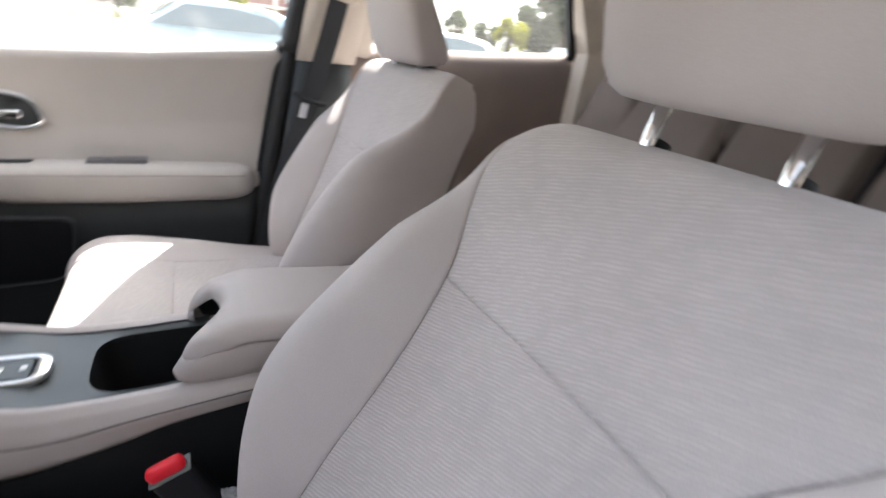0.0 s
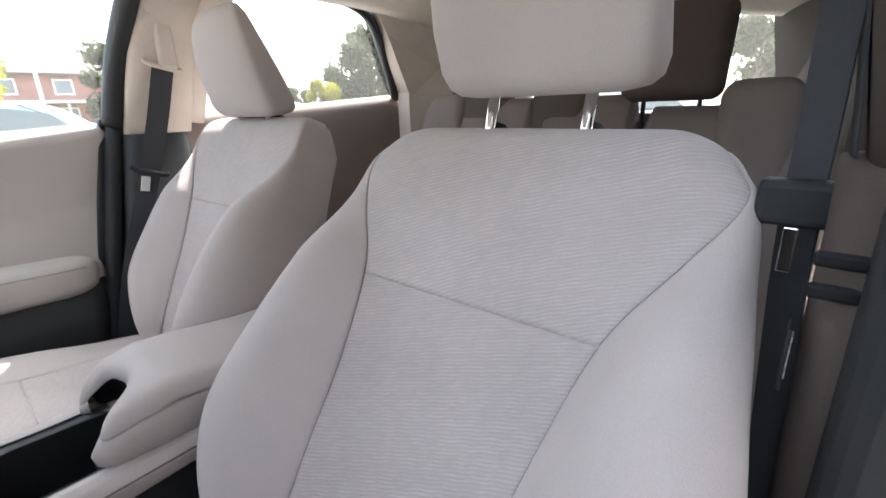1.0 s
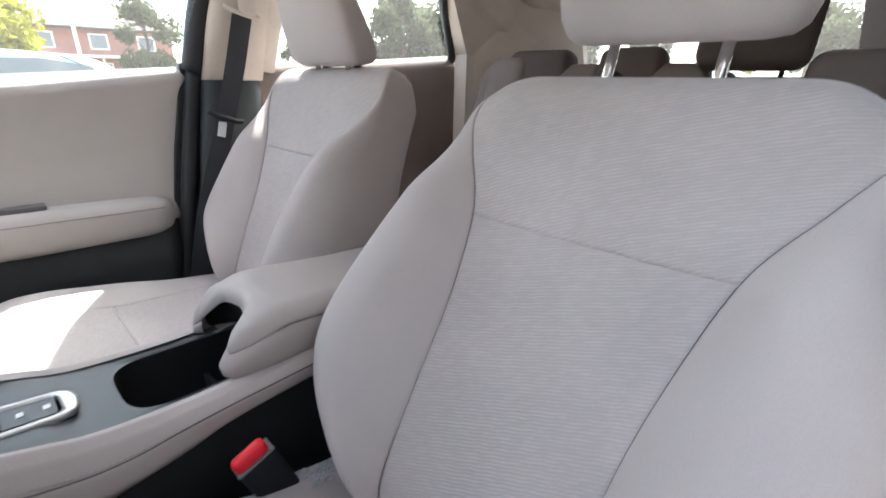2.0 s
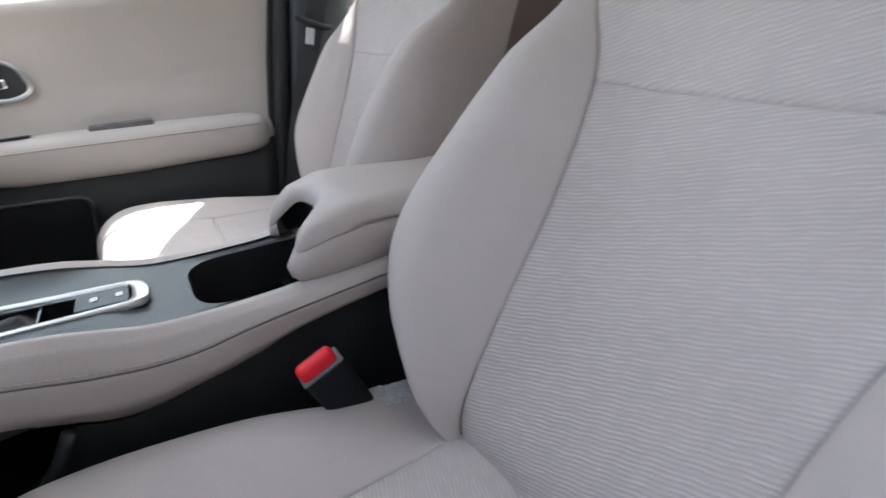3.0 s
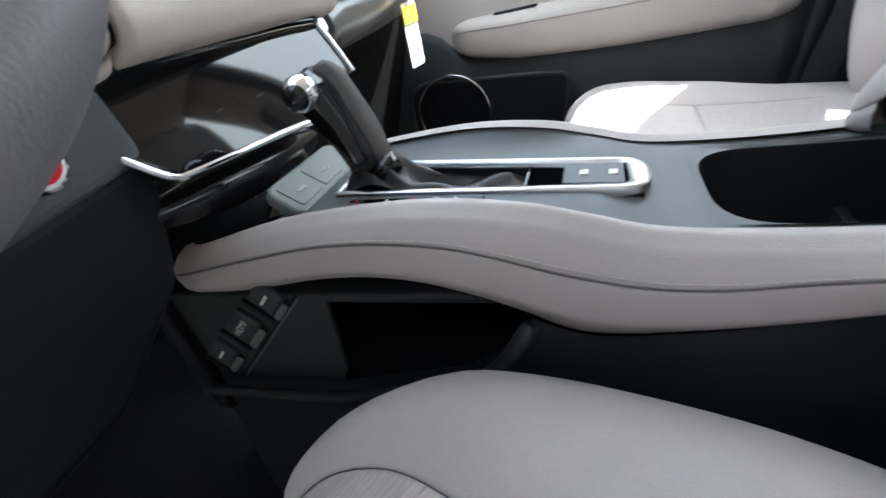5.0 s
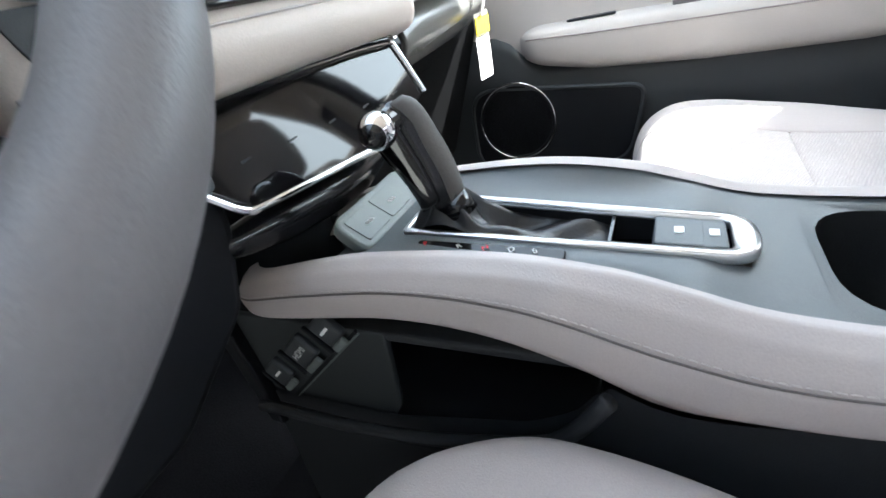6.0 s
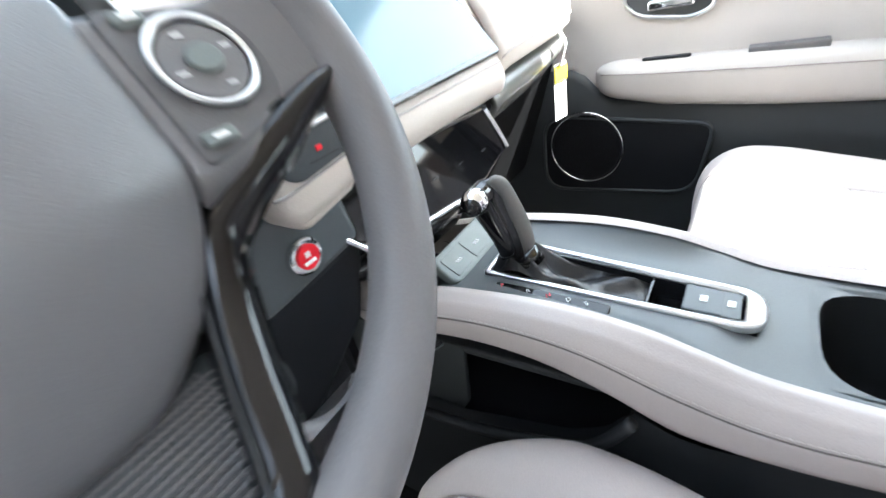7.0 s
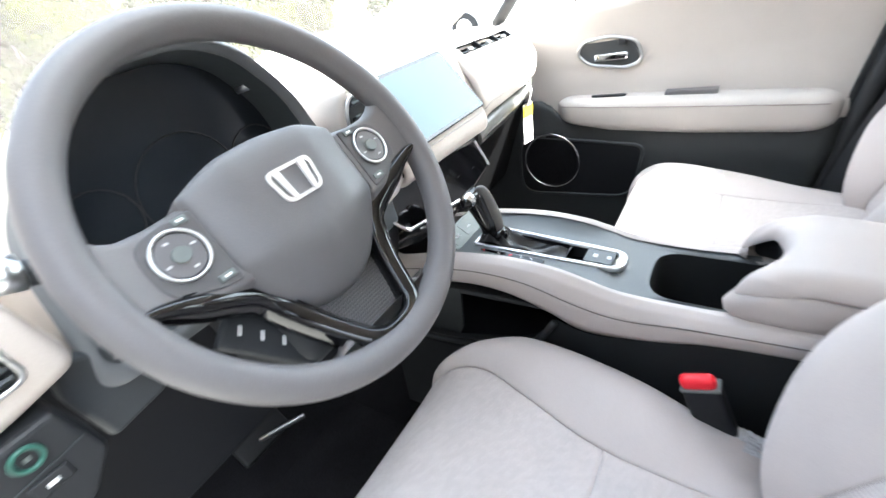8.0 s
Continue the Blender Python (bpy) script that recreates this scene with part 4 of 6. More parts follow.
# ---- steering wheel ----
def steering_wheel():
    wh = thing("steering_wheel", "grey three-spoke steering wheel with gloss black lower trim", "steering wheel")
    R, RB, RA = 0.1685, 0.0148, 0.0165
    rings = []
    for a in np.linspace(0, 2 * np.pi, 121):
        c, s = math.cos(a), math.sin(a)
        rings.append([((R + RB * math.cos(b)) * c, (R + RB * math.cos(b)) * s, RA * math.sin(b)) for b in np.linspace(0, 2 * np.pi, 28, endpoint=False)])
    loft("rim", rings, "rim", wh, "grey moulded rim", caps=False)
    # airbag cover: a shield with an upper face, two falling shoulders and a folded lower half
    def soft(v):
        return 0.5 * (v + math.sqrt(v * v + 0.000025))

    def hub_z(x, y):
        return 0.013 - 0.34 * soft(abs(x + 0.002) - 0.042) - 0.72 * soft(-0.050 + 0.20 * abs(x) - y) - 0.25 * soft(y - 0.034)

    o = rounded([(-0.086, 0.038), (-0.050, 0.051), (0.0, 0.055), (0.050, 0.050), (0.082, 0.038), (0.080, -0.044), (0.060, -0.080), (0.026, -0.104), (-0.028, -0.104), (-0.062, -0.080), (-0.084, -0.044)],
                [0.005, 0.016, 0.016, 0.016, 0.005, 0.012, 0.016, 0.020, 0.020, 0.016, 0.012], 6)
    rings = []
    for k, dz in ((1.0, -0.055), (1.0, -0.010), (0.992, -0.0055), (0.975, -0.0025), (0.94, -0.0006), (0.88, 0.0), (0.80, 0.0), (0.70, 0.0), (0.6, 0.0), (0.48, 0.0), (0.36, 0.0), (0.2, 0.0), (0.02, 0.0)):
        rings.append([(x * k - 0.001, -0.02 + (y + 0.02) * k, hub_z(x * k, -0.02 + (y + 0.02) * k) + dz) for x, y in o])
    loft("hub_pad", rings, "hub", wh, "smooth grey airbag cover")
    # plain badge shape in silver
    badge = new("badge")
    badge.parent = wh
    mb = Matrix.Translation((0.000, 0.003, 0.0125))
    bo = rounded([(-0.021, -0.016), (0.021, -0.016), (0.026, 0.016), (-0.026, 0.016)], 0.009, 8)
    bi = [(x * 0.84, y * 0.80) for x, y in bo]
    n = len(bo)
    vo = [mb @ Vector((x, y, z)) for ol, z in ((bo, -0.004), (bo, 0.002), (bi, 0.002), (bi, -0.002)) for x, y in ol]
    mesh_object("outer_ring", vo, grid_faces(4, n, True), "badge", badge, "chrome ring", smooth=False)
    for sx in (-1, 1):
        part("bar", prism([(sx * 0.0085, -0.014), (sx * 0.0135, -0.014), (sx * 0.0185, 0.0135), (sx * 0.0105, 0.0135)], 0.003, mb, 0.0006), "badge", badge)
    # side spokes flowing in from the rim, each with a darker control panel
    for sx in (-1, 1):
        def arm(u, v, sx=sx):
            x = 0.078 + 0.090 * (v if sx > 0 else 1 - v)
            top = np.interp(x, [0.078, 0.112, 0.136, 0.146, 0.154, 0.161, 0.168], [0.034, 0.031, 0.032, 0.036, 0.043, 0.051, 0.056])
            low = np.interp(x, [0.078, 0.10, 0.13, 0.150, 0.160, 0.168], [-0.050, -0.048, -0.038, -0.030, -0.034, -0.044])
            k = np.clip((x - 0.128) / 0.036, 0, 1)
            roll = np.clip(np.abs(2 * u - 1) - 0.72, 0, 1) / 0.28
            return np.stack([sx * x, low + (top - low) * u, -0.003 + 0.010 * k * k * (3 - 2 * k) - 0.014 * roll**2.5], -1)
        spoke = sheet("spoke", arm, 30, 30, "rim", wh, "grey spoke moulded in one with the rim", thick=0.016, sink=(0, 0, 0, 0), cluster=0.6)
        so = rounded([(sx * x, y) for x, y in ((0.0835, 0.027), (0.112, 0.025), (0.131, 0.021), (0.139, 0.000), (0.134, -0.026), (0.100, -0.038), (0.0835, -0.040))], [0.004, 0.01, 0.014, 0.02, 0.014, 0.01, 0.004])
        panel = part("control_panel", prism(so, 0.008, Matrix.Translation((0, 0, -0.0095)), 0.0015), "spoke", spoke, "dark grey switch panel")
        c = Vector((sx * 0.110, -0.001, -0.001))
        tube("control_ring", [(c.x + 0.0195 * math.cos(a), c.y + 0.0195 * math.sin(a), c.z + 0.0008) for a in np.linspace(0, 2 * np.pi, 40, endpoint=False)], 0.0021, "satin", spoke, "silver ring", seg=8, closed=True, flat=0.7)
        part("control_pad", prism([(0.0176 * math.cos(a), 0.0176 * math.sin(a)) for a in np.linspace(0, 2 * np.pi, 36, endpoint=False)], 0.004, Matrix.Translation(c - Vector((0, 0, 0.003))), 0.0015), "hub", spoke)
        part("center_key", prism([(0.0075 * math.cos(a), 0.0065 * math.sin(a)) for a in np.linspace(0, 2 * np.pi, 24, endpoint=False)], 0.003, Matrix.Translation(c + Vector((0, 0, 0.0005))), 0.0012), "switch_grey", spoke)
        for k in range(4):
            a = math.pi / 2 * k + 0.3
            part("mark", box((0.0042, 0.0016, 0.0005), c + Vector((0.0125 * math.cos(a), 0.0125 * math.sin(a), 0.0013)), 0), "mark", spoke)
        for kx, ky, kw in ((0.095, 0.0215, 0.012), (0.094, -0.031, 0.014)):
            part("key", box((kw, 0.006, 0.003), (sx * kx, ky, -0.0008), 0.0012), "switch_grey", spoke)
            part("mark", box((0.006, 0.0018, 0.0005), (sx * kx, ky, 0.0009), 0), "white", spoke)
    # gloss black trim: one band from spoke to spoke, dipping behind the cover and round the foot of the wheel
    arm_line = [(0.160, -0.024, 0.009), (0.138, -0.031, 0.004), (0.115, -0.041, -0.003), (0.093, -0.0505, -0.011), (0.0765, -0.062, -0.018), (0.066, -0.082, -0.020), (0.053, -0.109, -0.015), (0.040, -0.136, -0.005), (0.032, -0.149, 0.001), (0.018, -0.1575, 0.004)]
    line = smooth_path(arm_line + [(0.0, -0.1585, 0.005)] + [(-x, y, z) for x, y, z in arm_line[::-1]], 121)
    t = np.gradient(line[:, :2], axis=0)
    t /= np.linalg.norm(t, axis=1, keepdims=True)
    nrm = np.stack([-t[:, 1], t[:, 0]], 1)
    w = np.interp(np.abs(np.linspace(-1, 1, 121)), [0, 0.15, 0.5, 0.62, 0.8, 0.95, 1], [0.0095, 0.0110, 0.0118, 0.0120, 0.0105, 0.0062, 0.002])
    rings = []
    for p, q, h in zip(line, nrm, w):
        sec = [(-1, -0.020), (-1, -0.006), (-0.82, -0.0015), (-0.5, 0.0012), (0.1, 0.0022), (0.55, 0.0005), (0.7, -0.003), (1, -0.008), (1, -0.020)]
        rings.append([(p[0] + q[0] * h * k, p[1] + q[1] * h * k, z + p[2]) for k, z in sec])
    trim = loft("spoke_trim", rings, "gloss", wh, "gloss black trim band")
    for sgn in (-0.97, 0.60):
        tube("edge_strip", [(p[0] + q[0] * h * sgn, p[1] + q[1] * h * sgn, p[2] - 0.0018) for p, q, h in zip(line[8:-8], nrm[8:-8], w[8:-8])], 0.0008, "gloss", trim, "gloss edge", seg=8)
    # textured insert between the arms, leaning back at its top
    lean = Matrix(((1, 0, 0, 0), (0, 1, 0, 0), (0, -0.36, 1, -0.016 - 0.36 * 0.150), (0, 0, 0, 1)))
    low = part("lower_insert", prism(rounded([(-0.026, -0.152), (0.026, -0.152), (0.052, -0.092), (-0.052, -0.092)], 0.006), 0.008, lean @ Matrix.Translation((0, 0, -0.009)), 0.001), "grey", wh, "dark textured insert")
    for k in range(17):
        y = -0.149 + 0.0031 * k
        part("ridge", box((2 * (0.023 + 0.43 * (y + 0.152)), 0.0011, 0.0012), (0, y, 0), 0, turn=None), "spoke", low).data.transform(lean)
    for k in range(-13, 14):
        x = 0.0031 * k
        y = -0.150 + max(0.0, (abs(x) - 0.024) / 0.43)
        part("ridge", box((0.0011, -0.096 - y, 0.0012), (x, (y - 0.096) / 2, -0.0001), 0), "spoke", low).data.transform(lean)
    half = [((1 - k) ** 2 * 0.092 + 2 * k * (1 - k) * 0.060 + k * k * 0.046, (1 - k) ** 2 * -0.138 + 2 * k * (1 - k) * -0.152 + k * k * -0.128) for k in np.linspace(0, 1, 10)]
    half += [(0.036, -0.142)]
    arc = [(0.170 * math.sin(a), -0.170 * math.cos(a)) for a in np.linspace(-0.56, 0.56, 15)]
    web = arc + half + [(-x, y) for x, y in half[::-1]]
    part("lower_web", prism(web, 0.024, Matrix.Translation((0, 0, -0.030)), 0.006), "rim", wh, "grey web joining trim and rim", True)
    # column shroud behind the hub with stalks
    rings = []
    for z, w, h in ((-0.05, 0.055, 0.045), (-0.09, 0.066, 0.054), (-0.16, 0.072, 0.060)):
        rings.append([(w * math.copysign(abs(math.cos(a)) ** 0.5, math.cos(a)), -0.02 + h * math.copysign(abs(math.sin(a)) ** 0.5, math.sin(a)), z) for a in np.linspace(0, 2 * np.pi, 32, endpoint=False)])
    loft("column_shroud", rings, "grey", wh, "black column cover")
    part("lower_cover", box((0.15, 0.13, 0.15), (0, -0.075, -0.115), 0.02, 4), "dark", wh, "black column cover", True)
    for sx, tip in ((-1, (-0.183, 0.052, -0.050)), (1, (0.115, 0.008, -0.066))):
        tip = Vector(tip)
        root = Vector((sx * 0.05, 0.005, -0.075))
        stalk = tube("stalk", [root, root.lerp(tip, 0.6), tip], [0.006, 0.007, 0.010], "dark", wh, "black control stalk", n=16)
        tube("stalk_cap", [tip - Vector((sx * 0.004, 0, 0)), tip + Vector((sx * 0.014, 0.003, 0.002))], [0.0135, 0.011], "satin", stalk, "pale end cap", seg=16)
    wh.matrix_world = pose(-0.3555, 0.6205, 1.0767, 90 - 31.2, 0, 0)
    return wh


steering_wheel()


# ---- dashboard ----
def dashboard():
    dash = thing("dashboard", "beige padded dashboard with black centre stack", "dashboard")
    VS = [0, 0.3, 0.52, 0.6, 0.68, 0.78, 0.88, 0.95, 1.0]

    def upper(x, v):
        """The padded brow: x across the car, v from the windscreen (0) down to its lower lip (1)."""
        lz = np.interp(x, [-0.1, 0.14, 0.2, 0.5, 0.6, 0.7], [0.955, 0.955, 0.968, 0.972, 0.985, 1.01])
        fy = np.interp(x, [-0.1, 0.2, 0.4, 0.5, 0.6, 0.70], [0.0, 0.0, 0.008, 0.024, 0.060, 0.125])
        tz = np.interp(x, [-0.7, -0.55, -0.2, 0.15, 0.45, 0.60, 0.7], [1.10, 1.115, 1.122, 1.122, 1.108, 1.088, 1.07])
        y = np.interp(v, VS, [1.30, 1.05, 0.84, 0.785, 0.75, 0.715, 0.70, 0.705, 0.725]) + fy * np.clip((v - 0.3) / 0.3, 0, 1)
        t = np.interp(v, VS, [0.93, 1.0, 1.0, 0.965, 0.83, 0.55, 0.24, 0.06, 0.0])
        return np.stack([x + 0 * v, y, lz + (tz - lz) * t], -1)

    def piece(a, b, va=0.0, vb=1.0):
        return lambda u, v: upper(a + (b - a) * u, va + (vb - va) * v)
    sheet("pad_passenger", piece(0.170, 0.705), 60, 70, "pad", dash, "beige soft pad", size=(0.55, 0.8), sink=(1, 0, 0, 1), edge=(0.006, 0.005), cluster=0, thick=0.01, hole=(0.05, 0.545, 0.655, 0.700))
    for xa, xb, vb in ((-0.715, -0.545, 0.53), (-0.545, -0.187, 0.39), (-0.187, 0.170, 0.56)):
        sheet("top_deck", piece(xa, xb, 0.0, vb), 30, 30, "pad", dash, size=(0.9, 0.5), sink=(0, 0, 0, 0), cluster=0, thick=0.01)
    # middle of the brow: the flat face that carries the screen, then the roll below it
    q = smooth_path([(0.850, 1.121), (0.800, 1.123), (0.768, 1.118), (0.752, 1.095), (0.730, 1.047), (0.710, 1.003), (0.702, 0.985), (0.700, 0.970), (0.708, 0.956), (0.726, 0.950)], 60)
    def middle(u, v):
        x = -0.098 + 0.268 * u
        return np.stack([x, np.interp(v, np.linspace(0, 1, 60), q[:, 0]), np.interp(v, np.linspace(0, 1, 60), q[:, 1]) - 0.03 * np.clip(x - 0.02, 0, 1) * np.clip((v - 0.7) / 0.3, 0, 1)], -1)
    sheet("pad_middle", middle, 40, 70, "pad", dash, "beige soft pad round the screen", size=(0.27, 0.22), sink=(0, 0, 0, 0), cluster=0, thick=0.01)
    tube("pad_stitch", [middle(np.array(u), np.array(0.80)) + np.array((0, -0.0005, 0)) for u in np.linspace(0, 1, 24)], 0.0011, "thread", dash, seg=6)
    tube("pad_stitch", [upper(np.array(x), np.array(0.90)) + np.array((0, -0.0005, 0)) for x in np.linspace(0.172, 0.66, 30)], 0.0011, "thread", dash, seg=6)
    m = Matrix(((1, 0, 0, 0), (0, 0, -1, 0), (0, 1, 0, 0), (0, 0, 0, 1)))

    def slab(pts, y, t, mat, nm, lab="", bev=0.004, par=dash, shear=0.0, z0=0.945, smooth=False):
        """An outline in (x, z) whose face looks back at y - t; shear pushes its lower part forward."""
        mm = Matrix.Translation((0, y, 0)) @ m
        ob = prism(pts, t, mm, bev)
        for vert in ob.verts:
            vert.co.y += (z0 - vert.co.z) * shear
        return part(nm, ob, mat, par, lab, smooth)

    # vent pods either side of the instruments
    def pod(outline, opening, y, lab):
        p = slab(rounded(outline, 0.016), y + 0.08, 0.14, "pad", "vent_pod", lab, 0.012, smooth=True)
        r = slab(rounded(opening, 0.010), y - 0.0595, 0.0015, "dark", "vent_recess", "black vent opening", 0, p)
        tube("vent_ring", [(x, y - 0.0615, z) for x, z in rounded(opening, 0.010)], 0.0024, "satin", p, "silver vent edge", seg=8, closed=True)
        xa, xb = min(x for x, _ in opening) + 0.010, max(x for x, _ in opening) - 0.006
        za, zb = min(z for _, z in opening) + 0.016, max(z for _, z in opening) - 0.012
        for k in range(5):
            z = za + (zb - za) * k / 4
            part("louver", box((xb - xa, 0.010, 0.0035), ((xa + xb) / 2, y - 0.063, z), 0.001, turn=Matrix.Rotation(radians(-25), 4, "X")), "grey", r)
        part("tab", box((0.010, 0.012, 0.010), ((xa + xb) / 2, y - 0.068, (za + zb) / 2), 0.002), "satin", r)
        return p
    p = pod([(-0.193, 0.962), (-0.192, 0.985), (-0.190, 1.085), (-0.176, 1.122), (-0.094, 1.125), (-0.096, 0.962), (-0.130, 0.950), (-0.175, 0.946)],
            [(-0.180, 1.022), (-0.182, 1.088), (-0.171, 1.109), (-0.106, 1.112), (-0.106, 1.018), (-0.165, 1.014)], 0.768, "beige middle vent surround")
    tube("pod_seam", [(x, 0.7075, z) for x, z in ((-0.191, 0.978), (-0.178, 0.9765), (-0.15, 0.979), (-0.097, 0.984))], 0.0013, "seam", p, "sewn seam", n=20, seg=6)
    sw = slab(rounded([(-0.183, 1.011), (-0.106, 1.014), (-0.106, 0.986), (-0.163, 0.980), (-0.176, 0.987)], 0.006), 0.7085, 0.002, "grey", "airbag_lamp", "grey warning lamp panel", 0.0005, p)
    part("mark", box((0.006, 0.001, 0.004), (-0.138, 0.7063, 0.998), 0), "red", sw)
    part("lamp_edge", box((0.030, 0.0008, 0.0016), (-0.135, 0.7064, 0.990), 0), "dark", sw)
    slab(rounded([(-0.193, 0.962), (-0.098, 0.962), (-0.104, 0.948), (-0.165, 0.938)], 0.008), 0.768, 0.05, "pad", "pod_foot", "", 0.006, p)
    pod([(-0.538, 1.022), (-0.552, 1.080), (-0.575, 1.098), (-0.70, 1.105), (-0.70, 1.004), (-0.60, 1.006)],
        [(-0.568, 1.036), (-0.574, 1.074), (-0.66, 1.082), (-0.66, 1.026)], 0.735, "beige end vent surround")
    # touch screen lying on the middle face
    ms = Matrix.Translation((0.032, 0.7305, 1.0525)) @ Matrix.Rotation(radians(90 - 25), 4, "X")
    bez = part("screen_bezel", prism(rounded([(-0.122, -0.060), (0.140, -0.060), (0.096, 0.062), (-0.112, 0.062)], 0.008), 0.007, ms @ Matrix.Translation((0, 0, -0.003)), 0.002), "gloss", dash, "black screen surround")
    part("display", prism(rounded([(-0.110, -0.053), (0.127, -0.053), (0.087, 0.056), (-0.100, 0.056)], 0.004), 0.0012, ms @ Matrix.Translation((0, 0, 0.0038)), 0), "screen", bez, "glass display with sky reflection in its blue-grey colour")
    # long slim vents sunk into the pad
    xa, xb = 0.170 + 0.535 * 0.05, 0.170 + 0.535 * 0.545
    def vent_wall(u, v):
        x = xa + (xb - xa) * u
        a, b = upper(x, np.full_like(x, 0.640)), upper(x, np.full_like(x, 0.712))
        k = np.interp(v, [0, 0.2, 0.8, 1], [0, 0, 1, 1])[..., None]
        dip = np.interp(v, [0, 0.15, 0.2, 0.8, 0.85, 1], [0.004, 0.030, 0.032, 0.032, 0.030, 0.004])
        return a + (b - a) * k + dip[..., None] * np.array((0, 0.6, -0.8))
    vent = sheet("slim_vent", vent_wall, 30, 40, "cave", dash, "slim black air vent", sink=(0, 0, 0, 0), cluster=0)
    for x in (xa + 0.001, xb - 0.001):
        a, b = Vector(upper(np.array(x), np.array(0.640))), Vector(upper(np.array(x), np.array(0.712)))
        dn = Vector((0, 0.6, -0.8)) * 0.032
        mesh_object("end_wall", [a, b, b + dn, a + dn], [(0, 1, 2, 3)], "cave", vent, smooth=False)
    for k in range(3):
        x0 = xa + (xb - xa) * (k + 0.5) / 3
        a, b = Vector(upper(np.array(x0), np.array(0.655))), Vector(upper(np.array(x0), np.array(0.697)))
        along = Vector(upper(np.array(x0 + 0.02), np.array(0.67))) - Vector(upper(np.array(x0 - 0.02), np.array(0.67)))
        face = (b - a).normalized()
        turn = Matrix((along.normalized(), face, along.normalized().cross(face))).transposed().to_4x4()
        sink = Vector((0, 0.6, -0.8)) * 0.010
        for f in (0.5,):
            part("vane", box((0.076, 0.0035, 0.012), a.lerp(b, f) + sink * 1.2, 0.0008, turn=turn), "grey", vent)
        part("tab", box((0.018, 0.008, 0.010), a.lerp(b, 0.5) + sink * 0.6 + along * 0.2, 0.002, turn=turn), "satin", vent, "silver slider")
        part("divider", box((0.004, 0.030, 0.02), a.lerp(b, 0.5) + along.normalized() * (xb - xa) / 6 + sink, 0.001, turn=turn), "dark", vent)
    # climate panel: piano black, leaning in at its foot, with a chrome lower edge
    def cl_y(x, z):
        return 0.7168 - 0.35 * (0.936 - z) + 0.133 * (0.153 - x)

    def on_cl(x, z, out=0.0005):
        return (x, cl_y(x, z) - out, z)

    def climate(u, v):
        x = -0.127 + 0.274 * u
        za = np.interp(x, [-0.128, -0.108, 0.140, 0.147], [0.922, 0.951, 0.943, 0.895])
        zb = np.interp(x, [-0.128, -0.092, 0.068, 0.147], [0.917, 0.874, 0.863, 0.888])
        z = za + (zb - za) * v
        return np.stack([x, cl_y(x, z), z], -1)
    cl = sheet("climate_panel", climate, 40, 24, "gloss", dash, "piano black climate panel", thick=0.02, sink=(0, 0, 0, 0), cluster=0)

    tube("chrome_edge", [on_cl(x, z) for x, z in ((-0.132, 0.918), (-0.114, 0.893), (-0.100, 0.877), (-0.085, 0.8735), (-0.03, 0.870), (0.02, 0.867), (0.072, 0.862))], 0.0034, "chrome", cl, "chrome edge", n=50, seg=10)
    tube("chrome_side", [on_cl(x, z) for x, z in ((0.139, 0.945), (0.143, 0.925), (0.146, 0.905), (0.148, 0.888))], 0.0036, "chrome", cl, "chrome edge", n=20, seg=10)
    tube("top_rail", [on_cl(x, z, 0.003) for x, z in ((-0.10, 0.951), (0.02, 0.950), (0.08, 0.949), (0.136, 0.945))], [0.004, 0.006, 0.008, 0.006], "gloss", cl, "gloss black rail", n=24, seg=12)
    for k in range(5):
        x = -0.075 + 0.045 * k
        part("mark", box((0.010, 0.0004, 0.002), Vector(on_cl(x, 0.905 - 0.03 * (x + 0.07), 0.0004)), 0, turn=Matrix.Rotation(radians(20), 4, "X")), "grey", cl)
    tube("lower_roll", [(-0.112, 0.762, 0.858), (-0.098, 0.757, 0.850), (0.0, 0.748, 0.841), (0.085, 0.748, 0.838), (0.10, 0.755, 0.838)], [0.010, 0.019, 0.021, 0.020, 0.010], "knob_gloss", dash, "rounded black trim roll", n=30, seg=20)
    slab(rounded([(-0.10, 0.85), (0.10, 0.85), (0.10, 0.60), (-0.10, 0.60)], 0.01), 0.86, 0.02, "cave", "stack_base")
    # driver side: knee panel with the start button
    slab(rounded([(-0.33, 0.974), (-0.205, 0.974), (-0.192, 0.966), (-0.112, 0.950), (-0.100, 0.893), (-0.20, 0.882), (-0.33, 0.878)], 0.012), 0.785, 0.05, "deck", "knee_panel", "dark grey panel round the start button", 0.008, shear=0.12, z0=0.917)
    slab(rounded([(-0.33, 0.884), (-0.20, 0.888), (-0.102, 0.898), (-0.098, 0.868), (-0.118, 0.80), (-0.20, 0.74), (-0.33, 0.73)], 0.012), 0.792, 0.05, "cave", "knee_panel", "black lower knee panel", 0.010, shear=0.16, z0=0.893)
    slab(rounded([(-0.70, 0.985), (-0.53, 0.985), (-0.32, 0.978), (-0.32, 0.73), (-0.62, 0.72), (-0.70, 0.75)], 0.015), 0.835, 0.05, "cave", "knee_panel", "black panel under the column", 0.010, shear=0.12, z0=0.917)
    st = slab([(-0.171 + 0.0168 * math.cos(a), 0.917 + 0.0168 * math.sin(a)) for a in np.linspace(0, 2 * np.pi, 36, endpoint=False)], 0.740, 0.013, "chrome", "start_button", "round red start button with chrome ring", 0.003)
    slab([(-0.171 + 0.0110 * math.cos(a), 0.917 + 0.0110 * math.sin(a)) for a in np.linspace(0, 2 * np.pi, 36, endpoint=False)], 0.7275, 0.003, "red", "red_cap", "red cap with pale marks", 0.001, st)
    part("mark", box((0.012, 0.0006, 0.003), (-0.172, 0.7242, 0.913), 0), "white", st)
